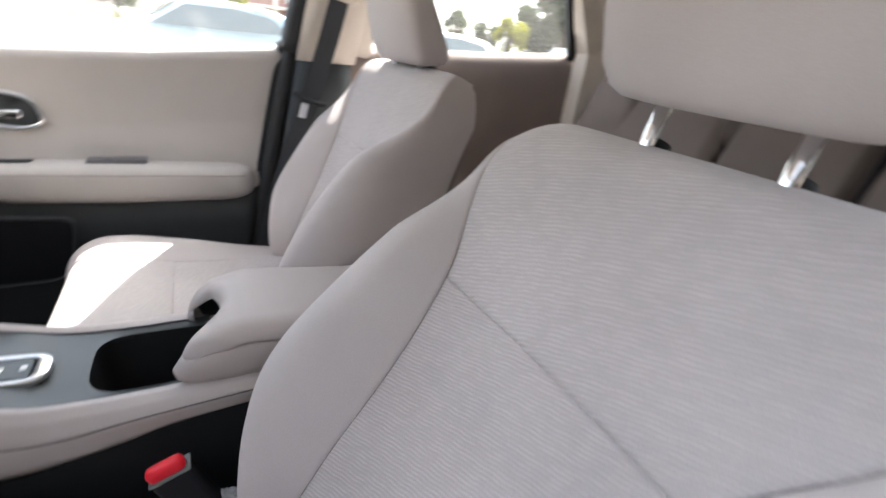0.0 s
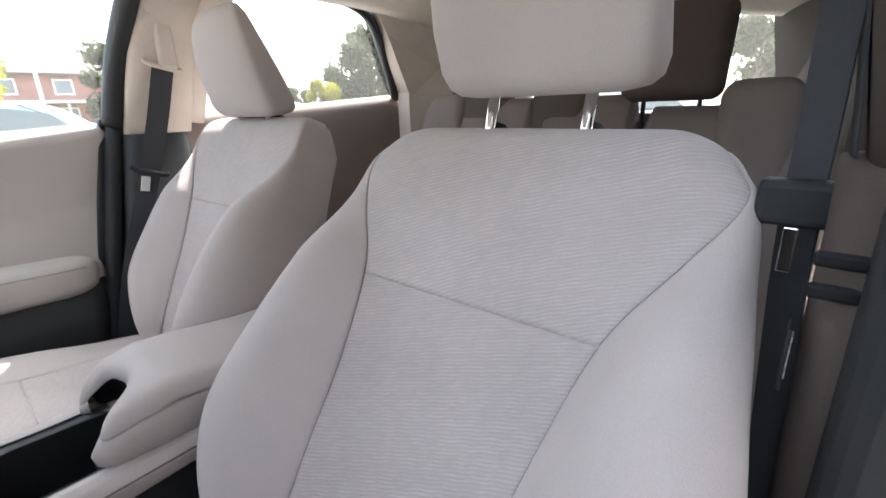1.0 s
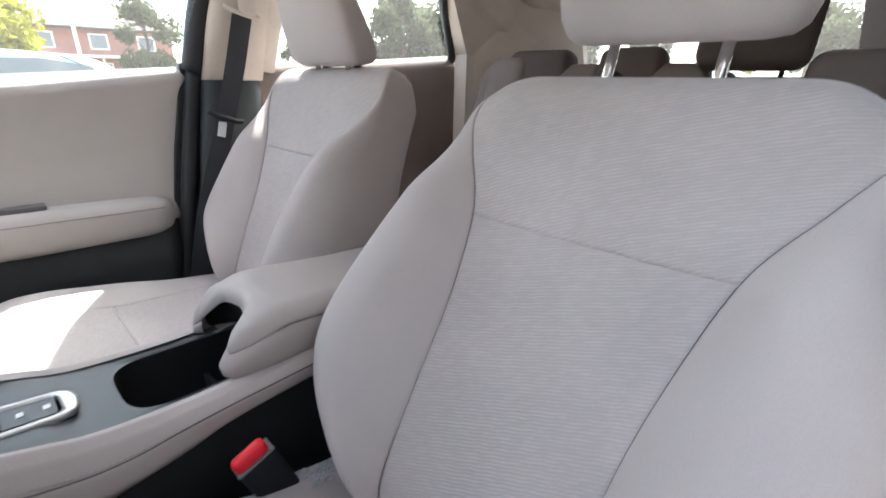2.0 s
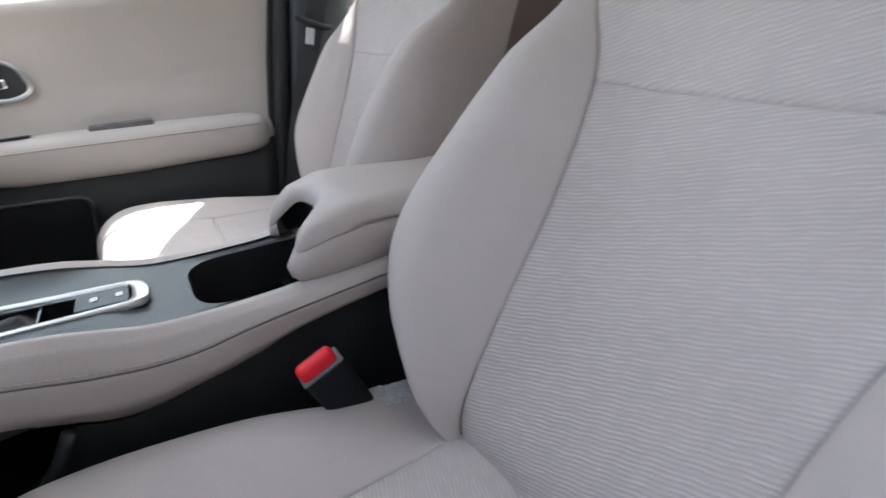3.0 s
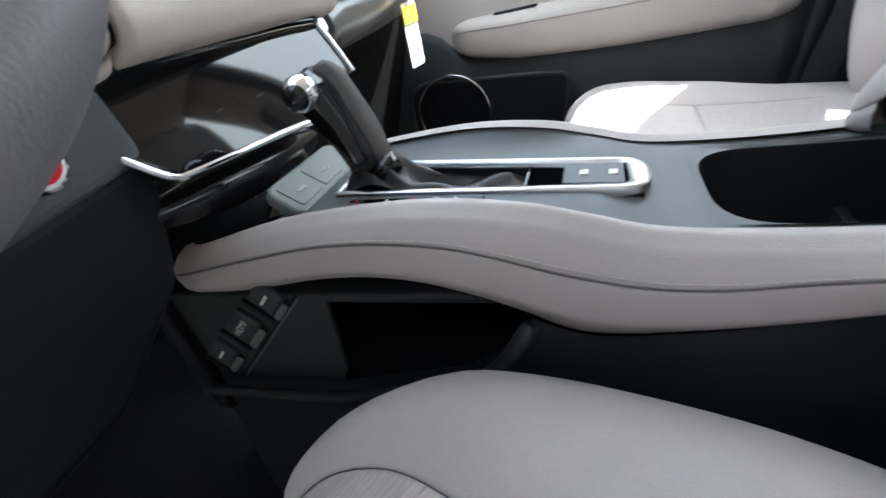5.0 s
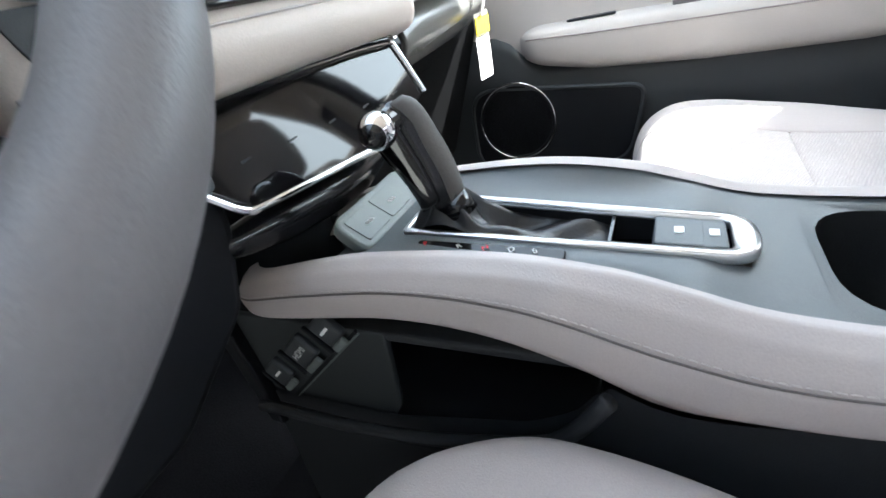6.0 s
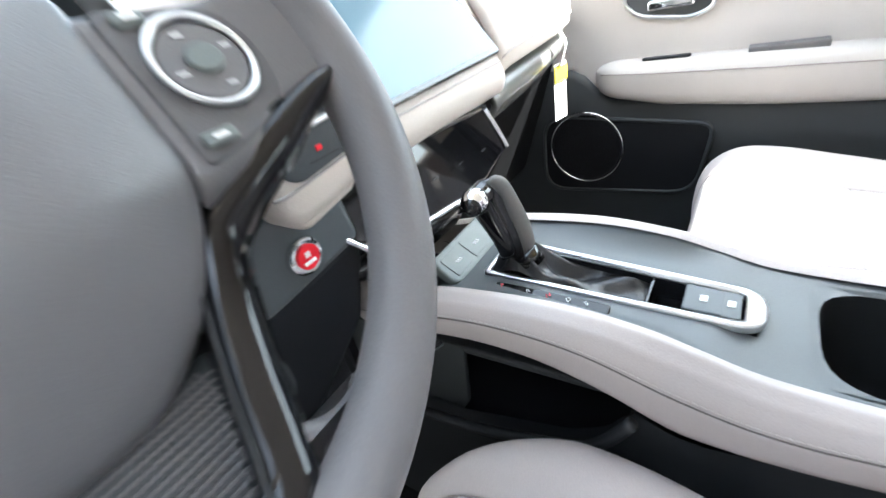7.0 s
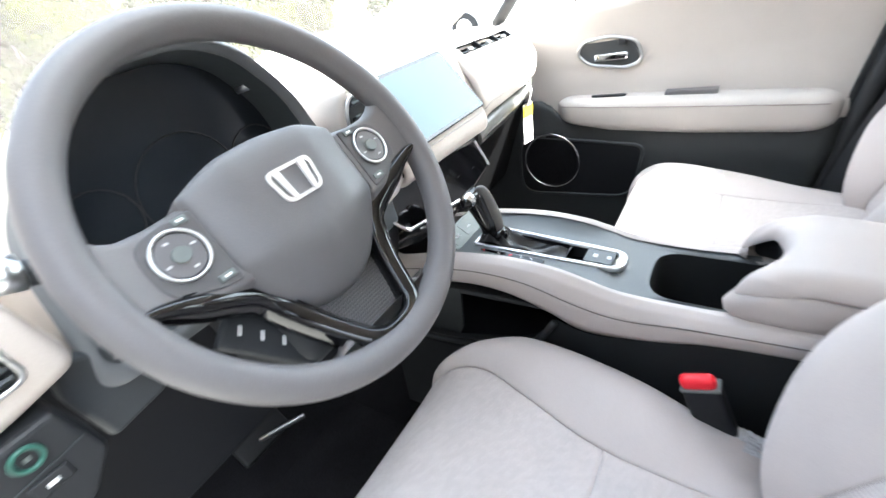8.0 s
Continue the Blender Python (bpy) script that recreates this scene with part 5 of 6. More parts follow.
    part("mark", box((0.005, 0.0006, 0.005), (-0.172, 0.7242, 0.920), 0), "white", st)
    mw = pose(-0.3555, 0.6205, 1.0767, 90 - 31.2, 0, 0)
    cp = part("column_panel", box((0.090, 0.036, 0.012), mw @ Vector((-0.080, -0.094, -0.056)), 0.005, turn=mw.to_3x3().to_4x4() @ Matrix.Rotation(radians(-53), 4, "Z")), "dark", dash, "small black panel with pale marks")
    for k in (-1, 0, 1):
        part("mark", box((0.0036, 0.0085, 0.0008), mw @ Vector((-0.086 + 0.0115 * k, -0.0857 - 0.0155 * k, -0.0497)), 0, turn=mw.to_3x3().to_4x4() @ Matrix.Rotation(radians(-40), 4, "Z")), "mark", cp)
    slab(rounded([(-0.553, 1.018), (-0.510, 1.000), (-0.496, 0.934), (-0.552, 0.925), (-0.562, 0.980)], 0.008), 0.745, 0.03, "grey", "end_panel", "dark grey panel beside the switches", 0.006)
    # switch panel by the driver's door
    sp = slab(rounded([(-0.68, 1.000), (-0.572, 1.006), (-0.560, 0.955), (-0.585, 0.925), (-0.68, 0.915)], 0.006), 0.72, 0.05, "dark", "switch_panel", "black panel with a green ringed button", 0.005)
    tube("green_ring", [(-0.598 + 0.0085 * math.cos(a), 0.669, 0.988 + 0.0085 * math.sin(a)) for a in np.linspace(0, 2 * np.pi, 32, endpoint=False)], 0.0020, "green", sp, "green ring", seg=8, closed=True)
    part("mark", box((0.004, 0.001, 0.0035), (-0.598, 0.669, 0.988), 0), "switch_grey", sp)
    part("seam", box((0.050, 0.001, 0.0012), (-0.593, 0.6696, 0.973), 0, turn=Matrix.Rotation(radians(-8), 4, "Y")), "grey", sp)
    kk = part("key", box((0.024, 0.004, 0.013), (-0.597, 0.6695, 0.962), 0.0015), "dark", sp)
    part("mark", box((0.007, 0.0006, 0.0035), (-0.597, 0.6672, 0.962), 0), "white", kk)
    # instrument hood: a dark cave with a thin rim
    hood_o = rounded([(-0.54, 0.965), (-0.525, 1.10), (-0.475, 1.170), (-0.405, 1.212), (-0.31, 1.217), (-0.258, 1.195), (-0.214, 1.138), (-0.198, 1.085), (-0.1945, 1.03), (-0.198, 0.965)], 0.025, 8)
    hood_i = [(-0.365 + (x + 0.365) * 0.90, 1.09 + (z - 1.09) * 0.885) for x, z in hood_o]
    n = len(hood_o)
    v = []
    for ol, y, dz in ((hood_o, 0.98, -0.07), (hood_o, 0.82, -0.010), (hood_o, 0.752, 0), ([(a2 * 0.5 + c2 * 0.5, b2 * 0.5 + d2 * 0.5) for (a2, b2), (c2, d2) in zip(hood_o, hood_i)], 0.739, 0), (hood_i, 0.752, 0), (hood_i, 0.812, -0.008)):
        v += [(x, y + (0.10 if z > 1.1 else 0.30) * (z - 1.1), z + dz) for x, z in ol]
    hood = mesh_object("instrument_hood", v[:3 * n], grid_faces(3, n, True), "pad", dash, "beige padded instrument hood")
    mesh_object("hood_lip", v[2 * n:5 * n], grid_faces(3, n, True), "lip", hood, "grey front lip")
    mesh_object("hood_lining", [(x, y + 0.0005, z) for x, y, z in v[4 * n:]], grid_faces(2, n, True), "deck", hood, "dark inside")
    ins = slab([(x, z - 0.008) for x, z in hood_i], 0.822, 0.012, "instrument", "instrument_face", "dark instrument glass", 0, hood)
    for cx, r in ((-0.345, 0.060), (-0.445, 0.038), (-0.25, 0.038)):
        tube("dial_ring", [(cx + r * math.cos(a), 0.8095, 1.065 + r * math.sin(a)) for a in np.linspace(0, 2 * np.pi, 40, endpoint=False)], 0.0010, "dark", ins, seg=6, closed=True)
    tube("trip_knob", [(-0.243, 0.812, 1.144), (-0.243, 0.790, 1.148)], [0.004, 0.0048], "satin", hood, seg=12)
    # passenger side: grey trim band and glove box
    def band(u, v):
        x = 0.166 + 0.535 * u
        p = upper(x, np.full_like(np.asarray(x, float), 1.0))
        drop = np.interp(x, [0.165, 0.3, 0.45, 0.70], [0.072, 0.070, 0.066, 0.07])
        return np.stack([x, p[..., 1] + np.interp(v, [0, 0.12, 0.28, 0.42, 0.6, 0.8, 1], [0.014, 0.002, -0.008, -0.010, -0.004, 0.009, 0.024]), p[..., 2] + 0.004 - drop * v], -1)
    sheet("trim_band", band, 40, 14, "band", dash, "satin grey trim strip", size=(0.5, 0.07), thick=0.008, edge=(0.004, 0.004), sink=(0, 0, 0, 1))
    gb = slab(rounded([(0.09, 0.905), (0.692, 0.94), (0.690, 0.62), (0.10, 0.60)], 0.02), 0.87, 0.06, "glove", "glove_box", "black glove box door", 0.012, shear=0.38)
    slab(rounded([(0.36, 0.86), (0.46, 0.865), (0.46, 0.838), (0.36, 0.833)], 0.006), 0.819, 0.010, "glove", "latch", "", 0.002, gb, 0.38)
    return dash


dashboard()


# ---- paper tag hanging from the glove box edge ----
tagob = thing("paper_tag", "white and yellow paper tag hanging from the dashboard", "tag")
ribbon("strap", [(0.405, 0.716, 0.985), (0.405, 0.704, 0.965), (0.406, 0.709, 0.945), (0.405, 0.714, 0.930)], (1, 0.1, 0.1), 0.011, 0.0012, "white", tagob, n=16)
ribbon("card", [(0.405, 0.716, 0.934), (0.404, 0.718, 0.90), (0.402, 0.718, 0.875), (0.400, 0.719, 0.842)], (1, -0.35, 0.05), 0.031, 0.0012, "white", tagob, "white card", n=12)
ribbon("band", [(0.4048, 0.7150, 0.929), (0.4042, 0.7160, 0.905)], (1, -0.35, 0.05), 0.0312, 0.002, "yellow", tagob, "yellow upper half", n=4)


# ---- passenger door ----
def door_panel(nm, y0, y1, label):
    door = thing(nm, label, "car door")
    def inner(u, v):
        """u along the car, v up: the soft upper skin, gently dished."""
        zt = np.interp(y0 + (y1 - y0) * u, [-0.9, 0.0, 0.3, 0.6, 0.9, 1.1], [1.20, 1.152, 1.118, 1.10, 1.09, 1.085])
        z = 0.772 + (zt - 0.772) * v
        ya = y0 + 0.21 * (1.155 - z)
        y = ya + (y1 - ya) * u
        x = np.interp(v, [0, 0.25, 0.5, 0.8, 0.93, 0.98, 1.0], [0.700, 0.712, 0.722, 0.712, 0.702, 0.708, 0.73])
        return np.stack([x + 0 * y, y, z], -1)
    return door, inner


def passenger_door():
    door, inner = door_panel("passenger_door", 0.012, 0.95, "closed car door with beige soft trim and black lower half")
    sheet("upper_trim", lambda u, v: inner(1 - u, 1 - v), 60, 40, "door_soft", door, "beige soft upper trim", size=(0.9, 0.4), thick=0.012, sink=(1, 1, 0, 0), cluster=0.2)
    # armrest roll
    ys = np.linspace(0.10, 0.745, 50)
    rings = []
    for y in ys:
        zt = np.interp(y, [0.10, 0.35, 0.56, 0.72], [0.848, 0.858, 0.864, 0.866])
        zb = np.interp(y, [0.10, 0.18, 0.40, 0.6, 0.745], [0.762, 0.757, 0.760, 0.772, 0.80])
        k = math.sqrt(max(0.0, 1 - max(0, (y - 0.69) / 0.056) ** 2)) if y > 0.69 else (math.sqrt(max(0.0, 1 - ((0.16 - y) / 0.0605) ** 2)) if y < 0.16 else 1)
        k = max(k, 0.08)
        zc, h, w = (zt + zb) / 2, (zt - zb) / 2 * (0.35 + 0.65 * k), 0.055 * k
        rings.append([(0.712 - w * max(0, math.cos(a)) ** 0.55 + 0.01 * (math.cos(a) < 0), y, zc + h * math.copysign(abs(math.sin(a)) ** 0.6, math.sin(a))) for a in np.linspace(-np.pi, np.pi, 32, endpoint=False)])
    loft("armrest", rings, "door_soft", door, "padded beige armrest")
    seam_pts = []
    for y in np.linspace(0.13, 0.725, 60):
        zt, zb = np.interp(y, [0.10, 0.35, 0.56, 0.72], [0.848, 0.858, 0.864, 0.866]), np.interp(y, [0.10, 0.18, 0.40, 0.6, 0.745], [0.762, 0.757, 0.760, 0.772, 0.80])
        k = math.sqrt(1 - max(0, (y - 0.69) / 0.056, (0.16 - y) / 0.0605) ** 2)
        seam_pts.append((0.712 - 0.0530 * k - 0.0003, y, (zt + zb) / 2 + 0.52 * (zt - zb) / 2 * (0.35 + 0.65 * k)))
    tube("armrest_seam", seam_pts, 0.0013, "seam", door, "sewn seam", seg=6)
    part("pull_slot", prism(rounded([(-0.008, -0.045), (0.008, -0.045), (0.008, 0.045), (-0.008, 0.045)], 0.007), 0.004, Matrix.Translation((0.690, 0.600, 0.8640)), 0.001), "dark", door)
    sw = part("window_switch", box((0.036, 0.118, 0.012), (0.702, 0.402, 0.8615), 0.002), "rim", door, "grey window switch bezel")
    part("toggle", box((0.014, 0.026, 0.003), (0.693, 0.42, 0.868), 0.001), "hub", sw)
    # lower black part with speaker and pocket
    def lower(u, v):
        zt = np.interp(0.03 + 1.0 * u, [0, 0.70, 0.77, 1.1], [0.785, 0.790, 0.858, 0.865])
        z = 0.40 + (zt - 0.40) * v
        ya = 0.012 + 0.21 * (1.155 - z)
        y = ya + (1.03 - ya) * u
        x = np.interp(v, [0, 0.3, 0.8, 1], [0.675, 0.668, 0.676, 0.698])
        return np.stack([x + 0 * y, y, z], -1)
    sheet("lower_trim", lambda u, v: lower(1 - u, 1 - v), 30, 20, "grey", door, "dark grey lower trim", size=(1, 0.4), thick=0.012, sink=(0, 0, 0, 0), cluster=0)
    mx = Matrix(((0, 0, -1, 0.668), (1, 0, 0, 0), (0, 1, 0, 0), (0, 0, 0, 1)))
    part("pocket", prism(rounded([(0.50, 0.735), (0.86, 0.765), (0.87, 0.575), (0.53, 0.580)], [0.03, 0.06, 0.06, 0.05]), 0.006, mx, 0.003), "cave", door, "recessed black pocket panel")
    tube("pocket_rim", [(0.6625, y, z) for y, z in rounded([(0.50, 0.735), (0.86, 0.765), (0.87, 0.575), (0.53, 0.580)], [0.03, 0.06, 0.06, 0.05])], 0.0045, "grey", door, "dark grey pocket rim", seg=10, closed=True)
    c = (0.762, 0.686)
    part("speaker_grille", prism([(c[0] + 0.078 * math.cos(a), c[1] + 0.078 * math.sin(a)) for a in np.linspace(0, 2 * np.pi, 48, endpoint=False)], 0.004, mx @ Matrix.Translation((0, 0, 0.005)), 0.002), "carpet", door, "black mesh grille")
    tube("speaker_ring", [(0.658, c[0] + 0.084 * math.cos(a), c[1] + 0.084 * math.sin(a)) for a in np.linspace(0, 2 * np.pi, 64, endpoint=False)], 0.0025, "chrome", door, "thin chrome ring", seg=10, closed=True)
    # inner handle in a dished cup with chrome edge
    mh = Matrix(((0, 0, -1, 0.7215), (1, 0, 0, 0), (0, 1, 0, 0), (0, 0, 0, 1)))
    ho = rounded([(0.520, 0.945), (0.560, 0.930), (0.66, 0.945), (0.690, 0.975), (0.672, 1.004), (0.60, 1.012), (0.535, 0.995)], 0.02, 8)
    cup = part("handle_cup", prism(ho, 0.006, mh, 0.002), "grey", door, "dark handle cup")
    tube("cup_ring", [(0.7135, y, z) for y, z in ho], 0.004, "satin", cup, "silver rim", seg=10, closed=True)
    part("lever", box((0.014, 0.085, 0.018), (0.710, 0.598, 0.962), 0.005), "chrome", cup, "chrome lever")
    part("lock_tab", box((0.010, 0.020, 0.012), (0.712, 0.57, 0.992), 0.003), "dark", cup)
    # frame round the glass
    tube("frame_rear", [(0.70, 0.004, 1.14), (0.665, -0.030, 1.30), (0.55, -0.072, 1.475)], 0.024, "dark", door, "black window frame", n=16, flat=0.8)
    tube("frame_front", [(0.72, 0.92, 1.08), (0.665, 0.74, 1.25), (0.545, 0.50, 1.455)], 0.016, "dark", door, n=16)
    tube("frame_top", [(0.545, -0.072, 1.482), (0.538, 0.2, 1.492), (0.545, 0.50, 1.462)], 0.014, "dark", door, n=16)
    v = [(0.725, 0.03, 1.13), (0.725, 0.92, 1.08), (0.552, 0.50, 1.455), (0.552, -0.06, 1.475)]
    pane = mesh_object("pane", v, [(0, 1, 2, 3)], "glass", door, "clear side glass", smooth=False)
    pane.visible_shadow = False
    v = [(0.74, 0.02, 1.15), (0.74, 0.95, 1.085), (0.80, 0.95, 0.9), (0.80, 0.02, 0.9), (0.80, 0.02, 0.35), (0.80, 0.95, 0.35), (0.73, 0.95, 0.40), (0.73, 0.02, 0.40)]
    mesh_object("outer_skin", v, [(0, 1, 2, 3), (3, 2, 5, 4), (4, 5, 6, 7)], "car_silver", door, smooth=False)
    return door


passenger_door()


def rear_door(sgn):
    door = thing("rear_door", "closed rear door with brown-grey trim", "car door", "rear doors")
    def inner(u, v):
        y = -1.0 + 0.97 * u
        zt = np.interp(y, [-0.93, -0.6, -0.03], [1.215, 1.19, 1.160])
        z = 0.42 + (zt - 0.42) * v
        x = np.interp(v, [0, 0.4, 0.5, 0.9, 0.97, 1.0], [0.68, 0.685, 0.705, 0.70, 0.705, 0.73])
        return np.stack([sgn * x + 0 * y, y, z], -1)
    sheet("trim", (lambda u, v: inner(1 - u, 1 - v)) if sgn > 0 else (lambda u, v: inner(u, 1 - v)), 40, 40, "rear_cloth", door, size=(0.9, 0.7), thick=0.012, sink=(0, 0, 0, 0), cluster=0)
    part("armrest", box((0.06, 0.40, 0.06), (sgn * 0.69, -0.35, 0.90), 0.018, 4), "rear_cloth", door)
    part("pull", box((0.02, 0.14, 0.02), (sgn * 0.675, -0.30, 0.945), 0.006), "dark", door)
    v = [(sgn * 0.725, -0.93, 1.20), (sgn * 0.725, -0.03, 1.15), (sgn * 0.552, -0.10, 1.475), (sgn * 0.552, -0.72, 1.455)]
    pane = mesh_object("pane", v, [(0, 1, 2, 3)], "glass", door, "clear side glass", smooth=False)
    pane.visible_shadow = False
    tube("front_frame", [(sgn * 0.712, -0.175, 1.15), (sgn * 0.670, -0.205, 1.30), (sgn * 0.55, -0.25, 1.475)], 0.038, "liner" if sgn > 0 else "dark", door, "frame cover", n=16)
    tube("frame", [(sgn * 0.715, -0.95, 1.20), (sgn * 0.66, -0.85, 1.34), (sgn * 0.56, -0.68, 1.455), (sgn * 0.54, -0.4, 1.480), (sgn * 0.545, -0.08, 1.48)], 0.016, "dark", door, "black window frame", n=30)
    v = [(sgn * 0.74, -0.95, 1.20), (sgn * 0.74, 0.0, 1.155), (sgn * 0.80, 0.0, 0.9), (sgn * 0.80, -0.95, 0.9), (sgn * 0.80, -0.95, 0.35), (sgn * 0.80, 0.0, 0.35)]
    mesh_object("outer_skin", v, [(0, 1, 2, 3), (3, 2, 5, 4)], "car_silver", door, smooth=False)
    return door


rear_door(1)
rear_door(-1)


# ---- shell ----
def shell():
    floor = thing("floor", "black carpeted car floor", "floor", kind="structure")
    v = [(-0.74, 1.3, 0.40), (0.74, 1.3, 0.40), (0.74, -1.6, 0.40), (-0.74, -1.6, 0.40), (-0.74, 1.3, 0.34), (0.74, 1.3, 0.34), (0.74, -1.6, 0.34), (-0.74, -1.6, 0.34)]
    mesh_object("carpet", v, [(3, 2, 1, 0), (4, 5, 6, 7), (0, 1, 5, 4), (1, 2, 6, 5), (2, 3, 7, 6), (3, 0, 4, 7)], "carpet", floor, smooth=False)
    part("firewall", box((1.46, 0.05, 0.65), (0, 1.20, 0.715), 0.01), "carpet", floor)
    part("footwell_slope", box((1.46, 0.30, 0.03), (0, 1.10, 0.47), 0.008, turn=Matrix.Rotation(radians(35), 4, "X")), "carpet", floor)
    part("sill_plate", box((0.10, 1.05, 0.10), (-0.72, 0.5, 0.40), 0.02), "dark", floor, "black door sill")
    mat = part("floor_mat", box((0.44, 0.62, 0.012), (-0.38, 0.83, 0.408), 0.005), "carpet", floor, "black floor mat")
    # roof with its lining; the windscreen opening ends at the header
    ceil = thing("ceiling", "beige fabric headliner", "ceiling", kind="structure")
    def roof(u, v, dz=0.0):
        x = -0.53 + 1.06 * u
        yf = 0.58 - 0.10 * (x / 0.53) ** 4
        y = yf + (-1.35 - yf) * v
        z = 1.505 + dz - 0.055 * np.abs(x / 0.53) ** 3 - 0.05 * np.clip(1 - v / 0.15, 0, 1) ** 2 - 0.09 * np.clip((v - 0.6) / 0.4, 0, 1) ** 2
        return np.stack([x, y, z], -1)
    sheet("headliner", lambda u, v: roof(1 - u, v), 30, 40, "liner", ceil, thick=0.05, sink=(0, 0, 0, 0), cluster=0)
    # pillars
    for sgn in (-1, 1):
        p = thing("front_pillar", "beige windscreen pillar", "pillar", "pillars", "structure")
        tube("trim", [(sgn * 0.72, 1.16, 1.08), (sgn * 0.69, 0.90, 1.23), (sgn * 0.62, 0.70, 1.36), (sgn * 0.535, 0.50, 1.465)], 0.034, "liner", p, n=24, flat=0.7)
        q = thing("middle_pillar", "beige upper and black lower door pillar", "pillar", "pillars", "structure")
        rings = []
        for z, xc, yc in ((1.12, 0.690, -0.088), (1.25, 0.668, -0.110), (1.38, 0.632, -0.135), (1.485, 0.545, -0.155)):
            xc -= 0.025 * (sgn < 0)
            rings.append([(sgn * (xc + 0.030 * math.copysign(abs(math.cos(a)) ** 0.6, math.cos(a))), yc + 0.076 * math.copysign(abs(math.sin(a)) ** 0.6, math.sin(a)), z) for a in np.linspace(0, 2 * np.pi, 24, endpoint=False)])
        # on the driver's side the shade on the beige trim is in the colour
        loft("upper_trim", rings, "liner" if sgn > 0 else "pillar_shaded", q, "cloth-grained trim")
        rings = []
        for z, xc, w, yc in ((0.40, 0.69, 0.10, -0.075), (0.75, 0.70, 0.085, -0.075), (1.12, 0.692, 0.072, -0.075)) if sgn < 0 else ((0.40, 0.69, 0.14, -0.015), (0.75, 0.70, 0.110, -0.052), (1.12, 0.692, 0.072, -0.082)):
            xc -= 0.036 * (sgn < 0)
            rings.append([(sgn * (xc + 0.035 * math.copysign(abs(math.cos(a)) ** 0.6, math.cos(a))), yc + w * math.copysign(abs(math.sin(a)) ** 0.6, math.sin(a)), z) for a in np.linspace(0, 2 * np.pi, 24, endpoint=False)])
        low = loft("lower_trim", rings, "panel_dark" if sgn > 0 else "pillar_shaded", q, "dark lower trim" if sgn > 0 else "brown-grey lower trim, darkened for shade")
        if sgn < 0:
            for z in (1.069, 1.049):
                part("slot", box((0.027, 0.006, 0.010), (-0.632, -0.0035, z), 0.003), "cave", low, "black slot")
        if sgn > 0:
            mj = Matrix(((0, 0, -1, 0.745), (1, 0, 0, 0), (0, 1, 0, 0), (0, 0, 0, 1)))
            part("door_jamb", prism([(-0.08, 1.158), (0.025, 1.158), (0.115, 0.75), (0.190, 0.41), (-0.08, 0.41)], 0.038, mj, 0.003), "dark", q, "black door jamb")
            tube("door_seal", [(0.702, -0.004, 1.15), (0.700, 0.038, 0.96), (0.692, 0.080, 0.76), (0.680, 0.147, 0.42)], 0.019, "dark", q, "black rubber door seal", n=20)
        else:
            part("door_seal", box((0.06, 0.052, 0.76), (-0.737, 0.006, 0.78), 0.004), "dark", q, "black rubber door seal")
            part("outer_post", box((0.12, 0.26, 0.80), (-0.703, -0.085, 0.78), 0.015), "dark", q, "black outer post")
        r = thing("rear_pillar", "beige rear quarter pillar", "pillar", "pillars", "structure")
        v = []
        for x in (0.70, 0.64):
            v += [(sgn * x, -0.95, 0.45), (sgn * x, -0.95, 1.22), (sgn * (x - 0.06), -0.80, 1.40), (sgn * (x - 0.10), -0.72, 1.46), (sgn * (x - 0.10), -1.35, 1.42), (sgn * x, -1.55, 1.15), (sgn * x, -1.60, 0.45)]
        # rear quarter: the driver's side again takes the colour darkened for shade
        mesh_object("trim", v, [tuple(range(7)), tuple(range(13, 6, -1))] + [(i, (i + 1) % 7, 7 + (i + 1) % 7, 7 + i) for i in range(7)], "liner" if sgn > 0 else "pillar_shaded", r, smooth=False)
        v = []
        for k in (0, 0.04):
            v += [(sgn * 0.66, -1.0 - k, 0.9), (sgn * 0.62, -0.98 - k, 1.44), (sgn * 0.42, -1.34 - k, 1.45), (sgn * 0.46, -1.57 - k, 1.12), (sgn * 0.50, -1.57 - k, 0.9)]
        mesh_object("quarter_trim", v, [tuple(range(5)), tuple(range(9, 4, -1))] + [(i, (i + 1) % 5, 5 + (i + 1) % 5, 5 + i) for i in range(5)], "liner" if sgn > 0 else "pillar_shaded", r, smooth=False)
    # tailgate below the rear glass
    tg = thing("wall_rear", "dark tailgate below the rear window", "tailgate", kind="structure")
    part("lower_trim", box((1.30, 0.06, 0.72), (0, -1.60, 0.77), 0.02), "dark", tg)
    for nm, v in (("windscreen", [(-0.70, 1.22, 1.08), (0.70, 1.22, 1.08), (0.53, 0.55, 1.47), (-0.53, 0.55, 1.47)]), ("rear_window", [(0.47, -1.60, 1.14), (-0.47, -1.60, 1.14), (-0.43, -1.36, 1.42), (0.43, -1.36, 1.42)])):
        w = thing(nm, "clear car window glass", "window", kind="structure")
        o = mesh_object("pane", v, [(0, 1, 2, 3)], "glass", w, smooth=False)
        o.visible_shadow = False


shell()


